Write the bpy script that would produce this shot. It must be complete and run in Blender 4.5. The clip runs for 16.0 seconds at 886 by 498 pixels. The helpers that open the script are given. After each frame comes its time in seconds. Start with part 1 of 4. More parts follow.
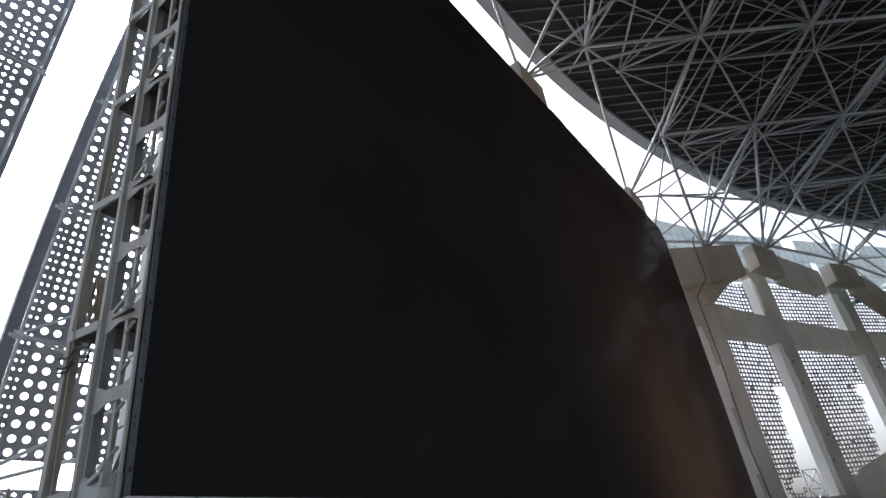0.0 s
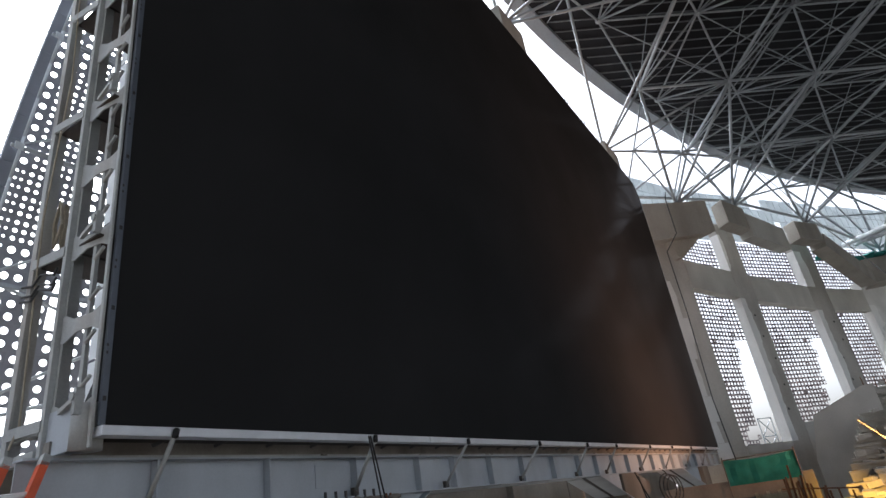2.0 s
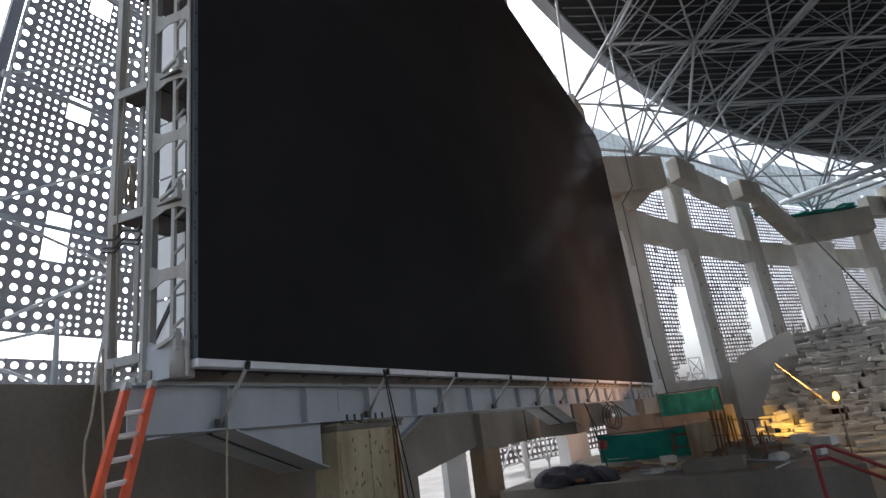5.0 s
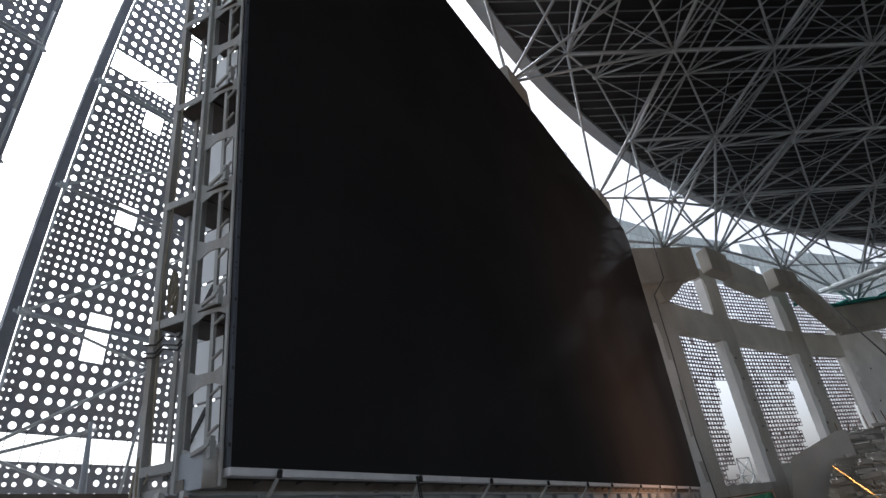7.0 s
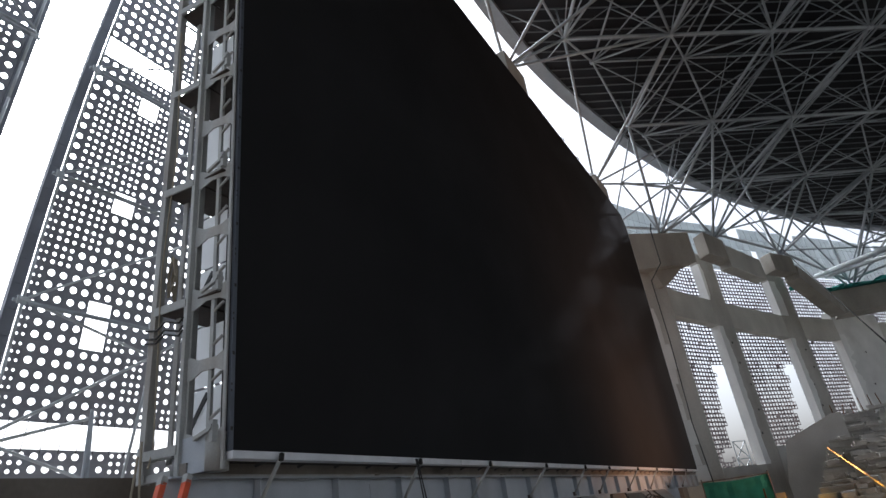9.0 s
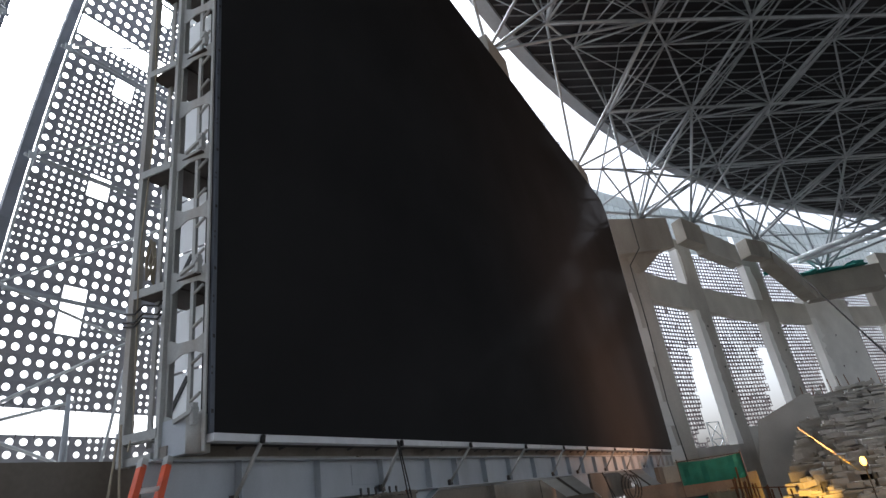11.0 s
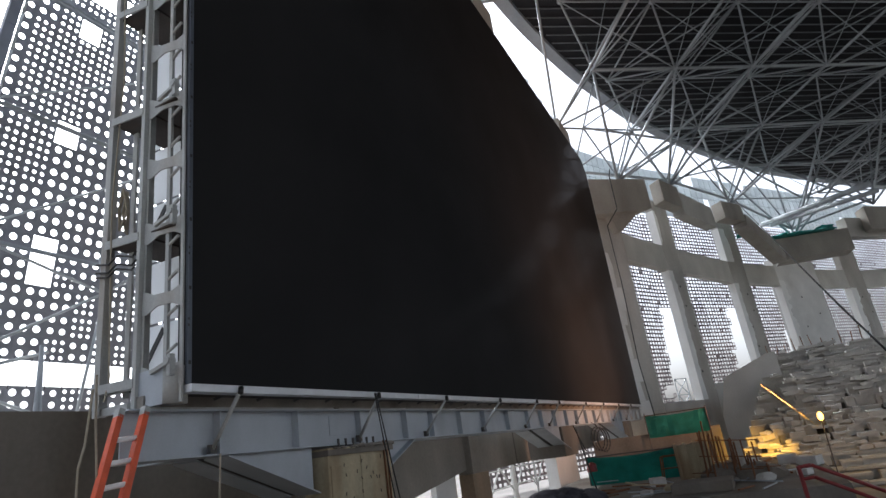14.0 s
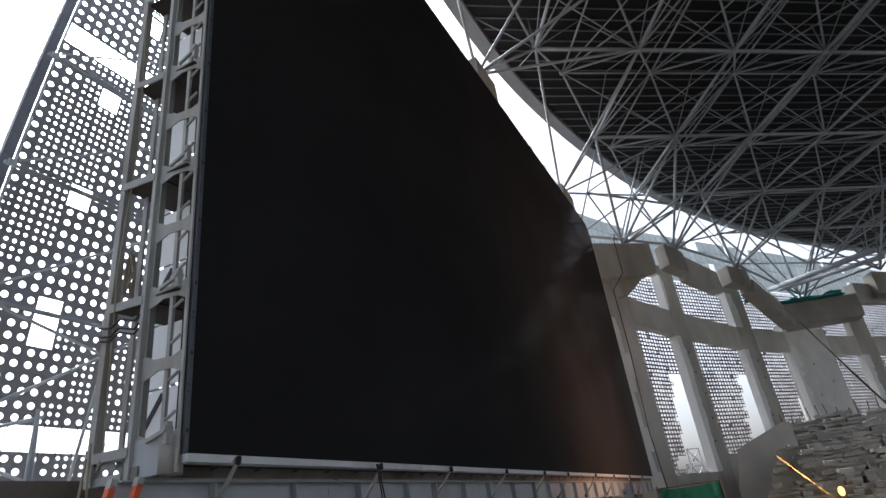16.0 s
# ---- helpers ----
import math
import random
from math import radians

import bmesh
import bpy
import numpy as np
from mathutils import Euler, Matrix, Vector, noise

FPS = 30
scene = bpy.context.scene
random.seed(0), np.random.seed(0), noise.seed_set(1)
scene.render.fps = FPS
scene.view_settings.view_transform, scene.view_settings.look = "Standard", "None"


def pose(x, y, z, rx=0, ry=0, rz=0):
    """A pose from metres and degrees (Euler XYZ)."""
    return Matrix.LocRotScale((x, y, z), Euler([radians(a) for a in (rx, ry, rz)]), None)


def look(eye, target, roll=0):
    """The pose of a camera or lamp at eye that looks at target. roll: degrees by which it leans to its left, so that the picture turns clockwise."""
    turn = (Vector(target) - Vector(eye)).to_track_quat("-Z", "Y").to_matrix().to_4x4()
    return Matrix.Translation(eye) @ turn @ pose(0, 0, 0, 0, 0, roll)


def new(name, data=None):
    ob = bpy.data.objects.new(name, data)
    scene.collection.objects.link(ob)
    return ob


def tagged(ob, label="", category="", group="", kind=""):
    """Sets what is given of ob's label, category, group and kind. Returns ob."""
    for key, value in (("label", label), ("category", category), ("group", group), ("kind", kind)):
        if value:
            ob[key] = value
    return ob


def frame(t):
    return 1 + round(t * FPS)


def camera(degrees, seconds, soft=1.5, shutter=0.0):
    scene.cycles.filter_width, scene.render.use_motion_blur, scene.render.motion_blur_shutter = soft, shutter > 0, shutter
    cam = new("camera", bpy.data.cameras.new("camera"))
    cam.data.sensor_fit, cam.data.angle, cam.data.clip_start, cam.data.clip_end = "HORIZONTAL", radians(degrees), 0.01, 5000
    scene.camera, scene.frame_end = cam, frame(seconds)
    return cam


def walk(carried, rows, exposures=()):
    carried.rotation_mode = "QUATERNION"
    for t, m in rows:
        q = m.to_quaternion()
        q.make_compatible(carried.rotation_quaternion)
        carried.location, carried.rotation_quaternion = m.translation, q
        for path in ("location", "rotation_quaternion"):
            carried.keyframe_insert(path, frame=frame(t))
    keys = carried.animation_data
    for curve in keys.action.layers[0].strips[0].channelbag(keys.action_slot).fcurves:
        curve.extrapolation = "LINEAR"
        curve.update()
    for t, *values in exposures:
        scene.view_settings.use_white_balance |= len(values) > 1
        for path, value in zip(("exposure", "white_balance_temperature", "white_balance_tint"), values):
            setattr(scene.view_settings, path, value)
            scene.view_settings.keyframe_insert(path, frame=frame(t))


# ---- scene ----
cam = camera(74.0, 16.0, soft=1.5)

PATH = [
    (0, (1.398, 2.478, 1.599), (2.877, 3.427, 2.555), -8.2),
    (0.5, (1.596, 2.85, 1.507), (3.112, 3.817, 2.383), -8.8),
    (1, (1.651, 3.025, 1.417), (3.19, 3.986, 2.258), -8.8),
    (1.5, (1.701, 3.013, 1.347), (3.263, 3.956, 2.167), -8.4),
    (2, (1.63, 3.009, 1.38), (3.207, 3.928, 2.197), -8.7),
    (2.5, (1.291, 3.171, 1.359), (2.917, 4.04, 2.137), -9.4),
    (3, (0.95, 3.316, 1.341), (2.617, 4.138, 2.081), -9.4),
    (5.3, (-0.722, 2.992, 1.472), (0.992, 3.842, 2.056), -7.3),
    (5.5, (-0.751, 3.023, 1.5), (0.918, 3.913, 2.148), -7.4),
    (6, (-0.8, 3.031, 1.566), (0.772, 3.904, 2.442), -7.1),
    (6.5, (-0.789, 3.01, 1.569), (0.782, 3.857, 2.47), -7.7),
    (6.7, (-0.806, 3.006, 1.566), (0.78, 3.837, 2.458), -8.5),
    (7, (-0.79, 2.982, 1.551), (0.791, 3.823, 2.441), -7.6),
    (7.5, (-0.802, 2.977, 1.501), (0.796, 3.83, 2.35), -7.9),
    (8, (-0.804, 2.986, 1.495), (0.795, 3.846, 2.333), -7.7),
    (8.5, (-0.821, 2.958, 1.494), (0.775, 3.817, 2.34), -7.8),
    (9, (-0.828, 2.98, 1.487), (0.771, 3.828, 2.338), -8.0),
    (11.3, (-0.856, 2.977, 1.446), (0.802, 3.778, 2.226), -8.8),
    (11.5, (-0.861, 2.982, 1.445), (0.805, 3.779, 2.212), -9.0),
    (12, (-0.872, 2.984, 1.456), (0.815, 3.776, 2.183), -8.9),
    (12.5, (-0.861, 2.992, 1.448), (0.841, 3.784, 2.136), -8.8),
    (13, (-0.857, 3.002, 1.411), (0.858, 3.791, 2.07), -8.7),
    (13.5, (-0.831, 2.99, 1.432), (0.889, 3.777, 2.082), -8.4),
    (14, (-0.826, 3.014, 1.435), (0.893, 3.802, 2.088), -8.1),
    (14.5, (-0.807, 3.024, 1.43), (0.912, 3.808, 2.088), -7.9),
    (15, (-0.818, 3.029, 1.448), (0.892, 3.815, 2.125), -7.7),
    (15.5, (-0.81, 3.034, 1.477), (0.868, 3.806, 2.244), -7.8),
    (16, (-0.797, 3.036, 1.5), (0.854, 3.779, 2.35), -7.9),
]
EXPOSURE = [(0.0, 1.22, 6000, 11), (1.5, 1.42, 6000, 11), (3.0, 1.48, 6000, 11), (5.5, 1.20, 6000, 11), (6.0, 0.83, 6000, 11), (6.5, 0.66, 6000, 11), (7.0, 0.80, 6000, 11), (9.0, 0.98, 6000, 11), (12.5, 1.37, 6000, 11), (14.0, 1.35, 6000, 11), (16.0, 1.02, 6000, 11)]
walk(cam, [(t, look(e, g, r)) for t, e, g, r in PATH], EXPOSURE)

# ---- light ----
world = bpy.data.worlds.new("sky")
scene.world = world
world.use_nodes = True
wt = world.node_tree
sky = wt.nodes.new("ShaderNodeTexSky")
sky.sky_type = "NISHITA"
sky.sun_disc = False
sky.sun_elevation = radians(50)
sky.sun_rotation = radians(27)
sky.air_density, sky.dust_density, sky.ozone_density = 1.0, 6.0, 1.0
hsv = wt.nodes.new("ShaderNodeHueSaturation")
hsv.inputs["Saturation"].default_value = 0.3
wt.links.new(sky.outputs[0], hsv.inputs["Color"])
wt.links.new(hsv.outputs[0], wt.nodes["Background"].inputs[0])
wt.nodes["Background"].inputs[1].default_value = 0.15
sun_data = bpy.data.lights.new("sun", "SUN")
sun_data.energy, sun_data.angle, sun_data.color = 0.6, radians(25), (1.0, 0.98, 0.95)
sun_ob = new("sun", sun_data)
sun_ob.matrix_basis = look((0, 0, 60), (-0.29, -0.57, 60 - 0.766))


# ---- materials ----
def material(name, color, rough=0.7, metal=0.0, vary=0.25, scale=3.0, bump=0.15, grain=40.0, stain=None, stain_amount=0.5, streak=1.0, island=0.0):
    m = bpy.data.materials.new(name)
    m.use_nodes = True
    nt = m.node_tree
    bsdf = nt.nodes["Principled BSDF"]
    co = nt.nodes.new("ShaderNodeTexCoord")
    mp = nt.nodes.new("ShaderNodeMapping")
    mp.inputs["Scale"].default_value = (1, 1, 1 / streak)
    nt.links.new(co.outputs["Object"], mp.inputs[0])
    big = nt.nodes.new("ShaderNodeTexNoise")
    big.inputs["Scale"].default_value, big.inputs["Detail"].default_value = scale, 6
    nt.links.new(mp.outputs[0], big.inputs["Vector"])
    fine = nt.nodes.new("ShaderNodeTexNoise")
    fine.inputs["Scale"].default_value, fine.inputs["Detail"].default_value = grain, 4
    nt.links.new(co.outputs["Object"], fine.inputs["Vector"])
    add = nt.nodes.new("ShaderNodeMath")
    add.operation = "MULTIPLY_ADD"
    nt.links.new(fine.outputs[0], add.inputs[0])
    add.inputs[1].default_value = 0.4
    nt.links.new(big.outputs[0], add.inputs[2])
    ramp = nt.nodes.new("ShaderNodeMapRange")
    ramp.inputs[1].default_value, ramp.inputs[2].default_value = 0.4, 1.0
    ramp.inputs[3].default_value, ramp.inputs[4].default_value = 1 - vary, 1 + vary
    nt.links.new(add.outputs[0], ramp.inputs[0])
    base = nt.nodes.new("ShaderNodeMix")
    base.data_type = "RGBA"
    base.inputs[6].default_value = (*color, 1)
    base.inputs[7].default_value = (*(stain or color), 1)
    spots = nt.nodes.new("ShaderNodeTexNoise")
    spots.inputs["Scale"].default_value, spots.inputs["Detail"].default_value = scale * 0.6, 8
    nt.links.new(mp.outputs[0], spots.inputs["Vector"])
    sr = nt.nodes.new("ShaderNodeMapRange")
    sr.inputs[1].default_value, sr.inputs[2].default_value = 0.5, 0.72
    sr.inputs[4].default_value = stain_amount if stain else 0.0
    nt.links.new(spots.outputs[0], sr.inputs[0])
    nt.links.new(sr.outputs[0], base.inputs[0])
    mul = nt.nodes.new("ShaderNodeMix")
    mul.data_type, mul.blend_type = "RGBA", "MULTIPLY"
    mul.inputs[0].default_value = 1.0
    nt.links.new(base.outputs[2], mul.inputs[6])
    nt.links.new(ramp.outputs[0], mul.inputs[7])
    last = mul.outputs[2]
    if island:
        info = nt.nodes.new("ShaderNodeObjectInfo")
        geo = nt.nodes.new("ShaderNodeNewGeometry")
        s = nt.nodes.new("ShaderNodeMath")
        s.operation = "ADD"
        nt.links.new(info.outputs["Random"], s.inputs[0])
        nt.links.new(geo.outputs["Random Per Island"], s.inputs[1])
        r2 = nt.nodes.new("ShaderNodeMapRange")
        r2.inputs[2].default_value = 2.0
        r2.inputs[3].default_value, r2.inputs[4].default_value = 1 - island, 1 + island
        nt.links.new(s.outputs[0], r2.inputs[0])
        m2 = nt.nodes.new("ShaderNodeMix")
        m2.data_type, m2.blend_type = "RGBA", "MULTIPLY"
        m2.inputs[0].default_value = 1.0
        nt.links.new(last, m2.inputs[6])
        nt.links.new(r2.outputs[0], m2.inputs[7])
        last = m2.outputs[2]
    nt.links.new(last, bsdf.inputs["Base Color"])
    bsdf.inputs["Roughness"].default_value = rough
    bsdf.inputs["Metallic"].default_value = metal
    if bump:
        b = nt.nodes.new("ShaderNodeBump")
        b.inputs["Strength"].default_value, b.inputs["Distance"].default_value = bump, 0.02
        nt.links.new(add.outputs[0], b.inputs["Height"])
        nt.links.new(b.outputs[0], bsdf.inputs["Normal"])
    return m


CONCRETE = material("concrete", (0.37, 0.35, 0.31), 0.9, 0, 0.25, 0.5, 0.4, 9, (0.3, 0.285, 0.25), 0.6, 3.0)
PATCHY = material("patched concrete", (0.4, 0.38, 0.34), 0.9, 0, 0.25, 0.35, 0.4, 7, (0.56, 0.55, 0.52), 0.8, 2.5)
BEAM = material("pale beam concrete", (0.53, 0.52, 0.48), 0.9, 0, 0.2, 0.4, 0.35, 8, (0.4, 0.38, 0.34), 0.6, 1.5)
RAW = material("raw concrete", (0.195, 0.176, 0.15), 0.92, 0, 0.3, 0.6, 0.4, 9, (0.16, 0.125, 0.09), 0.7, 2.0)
PLASTER = material("white plaster", (0.66, 0.66, 0.64), 0.9, 0, 0.12, 0.5, 0.2, 10, (0.5, 0.49, 0.46), 0.6)
WHITECOAT = material("white plaster coat", (0.82, 0.82, 0.8), 0.9, 0, 0.1, 0.6, 0.2, 10, (0.68, 0.67, 0.63), 0.5, 2.0)
PRECAST = material("precast concrete", (0.56, 0.55, 0.52), 0.9, 0, 0.25, 0.7, 0.3, 8, (0.25, 0.24, 0.21), 0.7, 1.0, 0.25)
WET = material("rust-stained concrete", (0.2, 0.145, 0.095), 0.9, 0, 0.35, 0.9, 0.4, 9, (0.1, 0.06, 0.035), 0.9, 4.0)
RUSTPLATE = material("dark rusty plate", (0.06, 0.05, 0.045), 0.85, 0.0, 0.3, 3, 0.2, 30, (0.1, 0.06, 0.035), 0.5)
STEEL = material("grey painted steel", (0.42, 0.435, 0.425), 0.6, 0.0, 0.25, 2.5, 0.12, 30, (0.25, 0.2, 0.15), 0.55, 3.0)
GIRDER = material("pale blue-grey girder paint", (0.44, 0.48, 0.52), 0.5, 0.0, 0.12, 1.5, 0.05, 30, (0.28, 0.3, 0.32), 0.5, 2.0)
DARKSTEEL = material("dark primed steel", (0.07, 0.07, 0.07), 0.6, 0.0, 0.3, 3, 0.1, 30, (0.16, 0.1, 0.06), 0.5)
BROWN = material("brown dusty steel", (0.25, 0.23, 0.205), 0.8, 0.0, 0.3, 2, 0.15, 30, (0.1, 0.07, 0.05), 0.6, 2.0)
ALU = material("bare aluminium", (0.72, 0.73, 0.74), 0.35, 0.9, 0.1, 4, 0.03, 60)
TRIM = material("silver aluminium trim", (0.62, 0.64, 0.67), 0.45, 0.3, 0.1, 4, 0.03, 60)
RUNG = material("bright worn aluminium", (0.85, 0.86, 0.87), 0.5, 0.1, 0.1, 4, 0.03, 60)
TUBE = material("galvanised tube", (0.4, 0.44, 0.47), 0.42, 0.15, 0.2, 1.2, 0.05, 20, (0.3, 0.33, 0.34), 0.4, 1.0, 0.2)
LED = material("matt black display", (0.028, 0.028, 0.029), 0.6, 0, 0.2, 0.25, 0.03, 90)
LED.node_tree.nodes["Principled BSDF"].inputs["Specular IOR Level"].default_value = 0.0
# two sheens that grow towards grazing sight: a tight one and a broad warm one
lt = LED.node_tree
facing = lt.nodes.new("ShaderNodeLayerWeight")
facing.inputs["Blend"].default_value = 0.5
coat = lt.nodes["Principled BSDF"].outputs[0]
# the broad sheen's warm tint paints in the brown glow of reflected surroundings
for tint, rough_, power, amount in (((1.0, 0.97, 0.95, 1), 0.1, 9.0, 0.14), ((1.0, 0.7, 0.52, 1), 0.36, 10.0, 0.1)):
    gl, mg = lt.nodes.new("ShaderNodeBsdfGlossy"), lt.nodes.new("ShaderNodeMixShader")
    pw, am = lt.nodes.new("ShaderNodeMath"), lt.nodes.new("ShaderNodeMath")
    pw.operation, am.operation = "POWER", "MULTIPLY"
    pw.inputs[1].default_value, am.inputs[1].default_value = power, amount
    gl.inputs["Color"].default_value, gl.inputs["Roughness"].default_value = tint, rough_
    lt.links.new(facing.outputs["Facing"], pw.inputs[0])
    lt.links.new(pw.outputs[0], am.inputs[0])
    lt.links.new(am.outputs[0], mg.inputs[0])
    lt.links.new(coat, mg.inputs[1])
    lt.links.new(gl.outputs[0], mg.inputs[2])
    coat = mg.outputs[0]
lt.links.new(coat, lt.nodes["Material Output"].inputs[0])
SIDE = material("dark blue-grey edge profile", (0.1, 0.115, 0.14), 0.5, 0.2, 0.2, 2, 0.05, 30)
BLACK = material("black rubber and dark gaps", (0.02, 0.02, 0.02), 0.6, 0, 0.3, 4, 0.1, 30)
ORANGE = material("orange fibreglass", (0.72, 0.1, 0.025), 0.45, 0, 0.2, 5, 0.05, 50, (0.45, 0.08, 0.03), 0.4)
FACADE = material("grey perforated panel", (0.37, 0.385, 0.425), 0.55, 0.1, 0.12, 0.8, 0.03, 20, None, 0, 1.0, 0.12)
EDGESTRIP = material("dark grey folded strip", (0.25, 0.27, 0.31), 0.55, 0.1, 0.15, 0.8, 0.03, 20)
FARSKIN = material("weathered far cladding", (0.2, 0.165, 0.17), 0.6, 0.1, 0.25, 0.25, 0.03, 6, (0.27, 0.18, 0.17), 0.6, 1.0, 0.1)
PALE = material("pale translucent cladding", (0.55, 0.59, 0.6), 0.6, 0, 0.15, 0.3, 0.05, 5, (0.5, 0.56, 0.58), 0.5, 2.0, 0.15)
pt = PALE.node_tree
tr, mx = pt.nodes.new("ShaderNodeBsdfTranslucent"), pt.nodes.new("ShaderNodeMixShader")
tr.inputs[0].default_value = (0.66, 0.7, 0.71, 1)
mx.inputs[0].default_value = 0.4
pt.links.new(pt.nodes["Principled BSDF"].outputs[0], mx.inputs[1])
pt.links.new(tr.outputs[0], mx.inputs[2])
pt.links.new(mx.outputs[0], pt.nodes["Material Output"].inputs[0])
# facade tubes: haze and bloom are put into this pale blue-white colour
BRACE = material("haze-paled tube", (0.62, 0.67, 0.7), 0.45, 0.0, 0.15, 1.2, 0.05, 20, (0.45, 0.48, 0.5), 0.4)
PURLIN = material("grey purlin paint", (0.2, 0.215, 0.23), 0.5, 0.2, 0.3, 0.5, 0.05, 10)
SHEET = material("translucent white sheet", (0.8, 0.82, 0.83), 0.5, 0, 0.08, 0.8, 0.03, 20)
st_ = SHEET.node_tree
tl_, ms_ = st_.nodes.new("ShaderNodeBsdfTranslucent"), st_.nodes.new("ShaderNodeMixShader")
tl_.inputs[0].default_value = (0.85, 0.88, 0.9, 1)
ms_.inputs[0].default_value = 0.6
st_.links.new(st_.nodes["Principled BSDF"].outputs[0], ms_.inputs[1])
st_.links.new(tl_.outputs[0], ms_.inputs[2])
st_.links.new(ms_.outputs[0], st_.nodes["Material Output"].inputs[0])
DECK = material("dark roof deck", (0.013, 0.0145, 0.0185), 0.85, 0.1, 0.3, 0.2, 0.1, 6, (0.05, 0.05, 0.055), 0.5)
EDGE = material("grey roof fascia", (0.34, 0.38, 0.42), 0.5, 0.1, 0.2, 0.4, 0.05, 6)
GREEN = material("green safety net", (0.025, 0.25, 0.22), 0.8, 0, 0.35, 1.2, 0.5, 50, (0.015, 0.17, 0.13), 0.7)
PLY = material("form plywood", (0.43, 0.37, 0.25), 0.8, 0, 0.3, 1.6, 0.2, 14, (0.22, 0.13, 0.06), 0.9, 3.0)
RUST = material("rusty steel", (0.2, 0.09, 0.04), 0.85, 0.1, 0.4, 4, 0.3, 30, (0.1, 0.05, 0.03), 0.5)
ROPE = material("tan rope", (0.36, 0.32, 0.25), 0.95, 0, 0.25, 8, 0.4, 90)
RED = material("red painted rail", (0.2, 0.02, 0.02), 0.45, 0, 0.2, 4, 0.05, 30)
CLOTH = material("dark heaped cloth", (0.035, 0.035, 0.045), 0.95, 0, 0.4, 3, 0.5, 40, (0.1, 0.09, 0.1), 0.4)
EARTH = material("construction ground", (0.21, 0.2, 0.185), 0.95, 0, 0.3, 0.3, 0.5, 6, (0.16, 0.14, 0.11), 0.6)
GLOW = bpy.data.materials.new("glowing lamp glass")
GLOW.use_nodes = True
GLOW.node_tree.nodes["Principled BSDF"].inputs["Base Color"].default_value = (0.02, 0.01, 0.0, 1)
GLOW.node_tree.nodes["Principled BSDF"].inputs["Emission Color"].default_value = (1.0, 0.42, 0.05, 1)
GLOW.node_tree.nodes["Principled BSDF"].inputs["Emission Strength"].default_value = 5.0


# ---- mesh helpers ----
def mesh(name, bm, mat, smooth=False):
    me = bpy.data.meshes.new(name)
    bm.to_mesh(me)
    bm.free()
    me.materials.append(mat)
    if smooth:
        for p in me.polygons:
            p.use_smooth = True
    return me


def part(name, bm, mat, parent=None, label="", smooth=False):
    ob = new(name, bm if isinstance(bm, bpy.types.Mesh) else mesh(name, bm, mat, smooth))
    if parent is not None:
        ob.parent = parent
    if label:
        tagged(ob, label)
    return ob


def thing(name, label, category, group="", kind="", at=(0, 0, 0)):
    ob = new(name)
    ob.location = at
    ob.empty_display_size = 0.2
    return tagged(ob, label, category, group, kind)


def box(bm, x0, x1, y0, y1, z0, z1, m=None):
    v = [bm.verts.new(p) for p in ((x0, y0, z0), (x1, y0, z0), (x1, y1, z0), (x0, y1, z0), (x0, y0, z1), (x1, y0, z1), (x1, y1, z1), (x0, y1, z1))]
    for f in ((3, 2, 1, 0), (4, 5, 6, 7), (0, 1, 5, 4), (1, 2, 6, 5), (2, 3, 7, 6), (3, 0, 4, 7)):
        bm.faces.new([v[i] for i in f])
    if m is not None:
        bmesh.ops.transform(bm, matrix=m, verts=v)
    return bm


def bbox(x0, x1, y0, y1, z0, z1, bevel=0.0, m=None):
    bm = box(bmesh.new(), x0, x1, y0, y1, z0, z1, m)
    if bevel:
        bmesh.ops.bevel(bm, geom=bm.edges[:], offset=bevel, segments=2, affect="EDGES", profile=0.6)
    return bm


def tube(bm, a, b, r, n=8, r2=None):
    a, b = Vector(a), Vector(b)
    q = (b - a).to_track_quat("Z", "Y")
    rings = []
    for p, rr in ((a, r), (b, r if r2 is None else r2)):
        rings.append([bm.verts.new(p + q @ Vector((rr * math.cos(k * 2 * math.pi / n), rr * math.sin(k * 2 * math.pi / n), 0))) for k in range(n)])
    for k in range(n):
        bm.faces.new((rings[0][k], rings[0][(k + 1) % n], rings[1][(k + 1) % n], rings[1][k]))
    bm.faces.new(rings[0][::-1])
    bm.faces.new(rings[1])
    return bm


def wire(bm, pts, r, n=6):
    for a, b in zip(pts, pts[1:]):
        tube(bm, a, b, r, n)
    return bm


def sag(a, b, drop, n=10):
    a, b = Vector(a), Vector(b)
    return [a.lerp(b, k / n) - Vector((0, 0, drop * 4 * (k / n) * (1 - k / n))) for k in range(n + 1)]


def extrude(bm, pts, way):
    """A prism: the polygon pts, pushed along way."""
    way = Vector(way)
    lo = [bm.verts.new(Vector(p)) for p in pts]
    hi = [bm.verts.new(Vector(p) + way) for p in pts]
    bm.faces.new(lo[::-1])
    bm.faces.new(hi)
    n = len(pts)
    for k in range(n):
        bm.faces.new((lo[k], lo[(k + 1) % n], hi[(k + 1) % n], hi[k]))
    bmesh.ops.recalc_face_normals(bm, faces=bm.faces[:])
    return bm


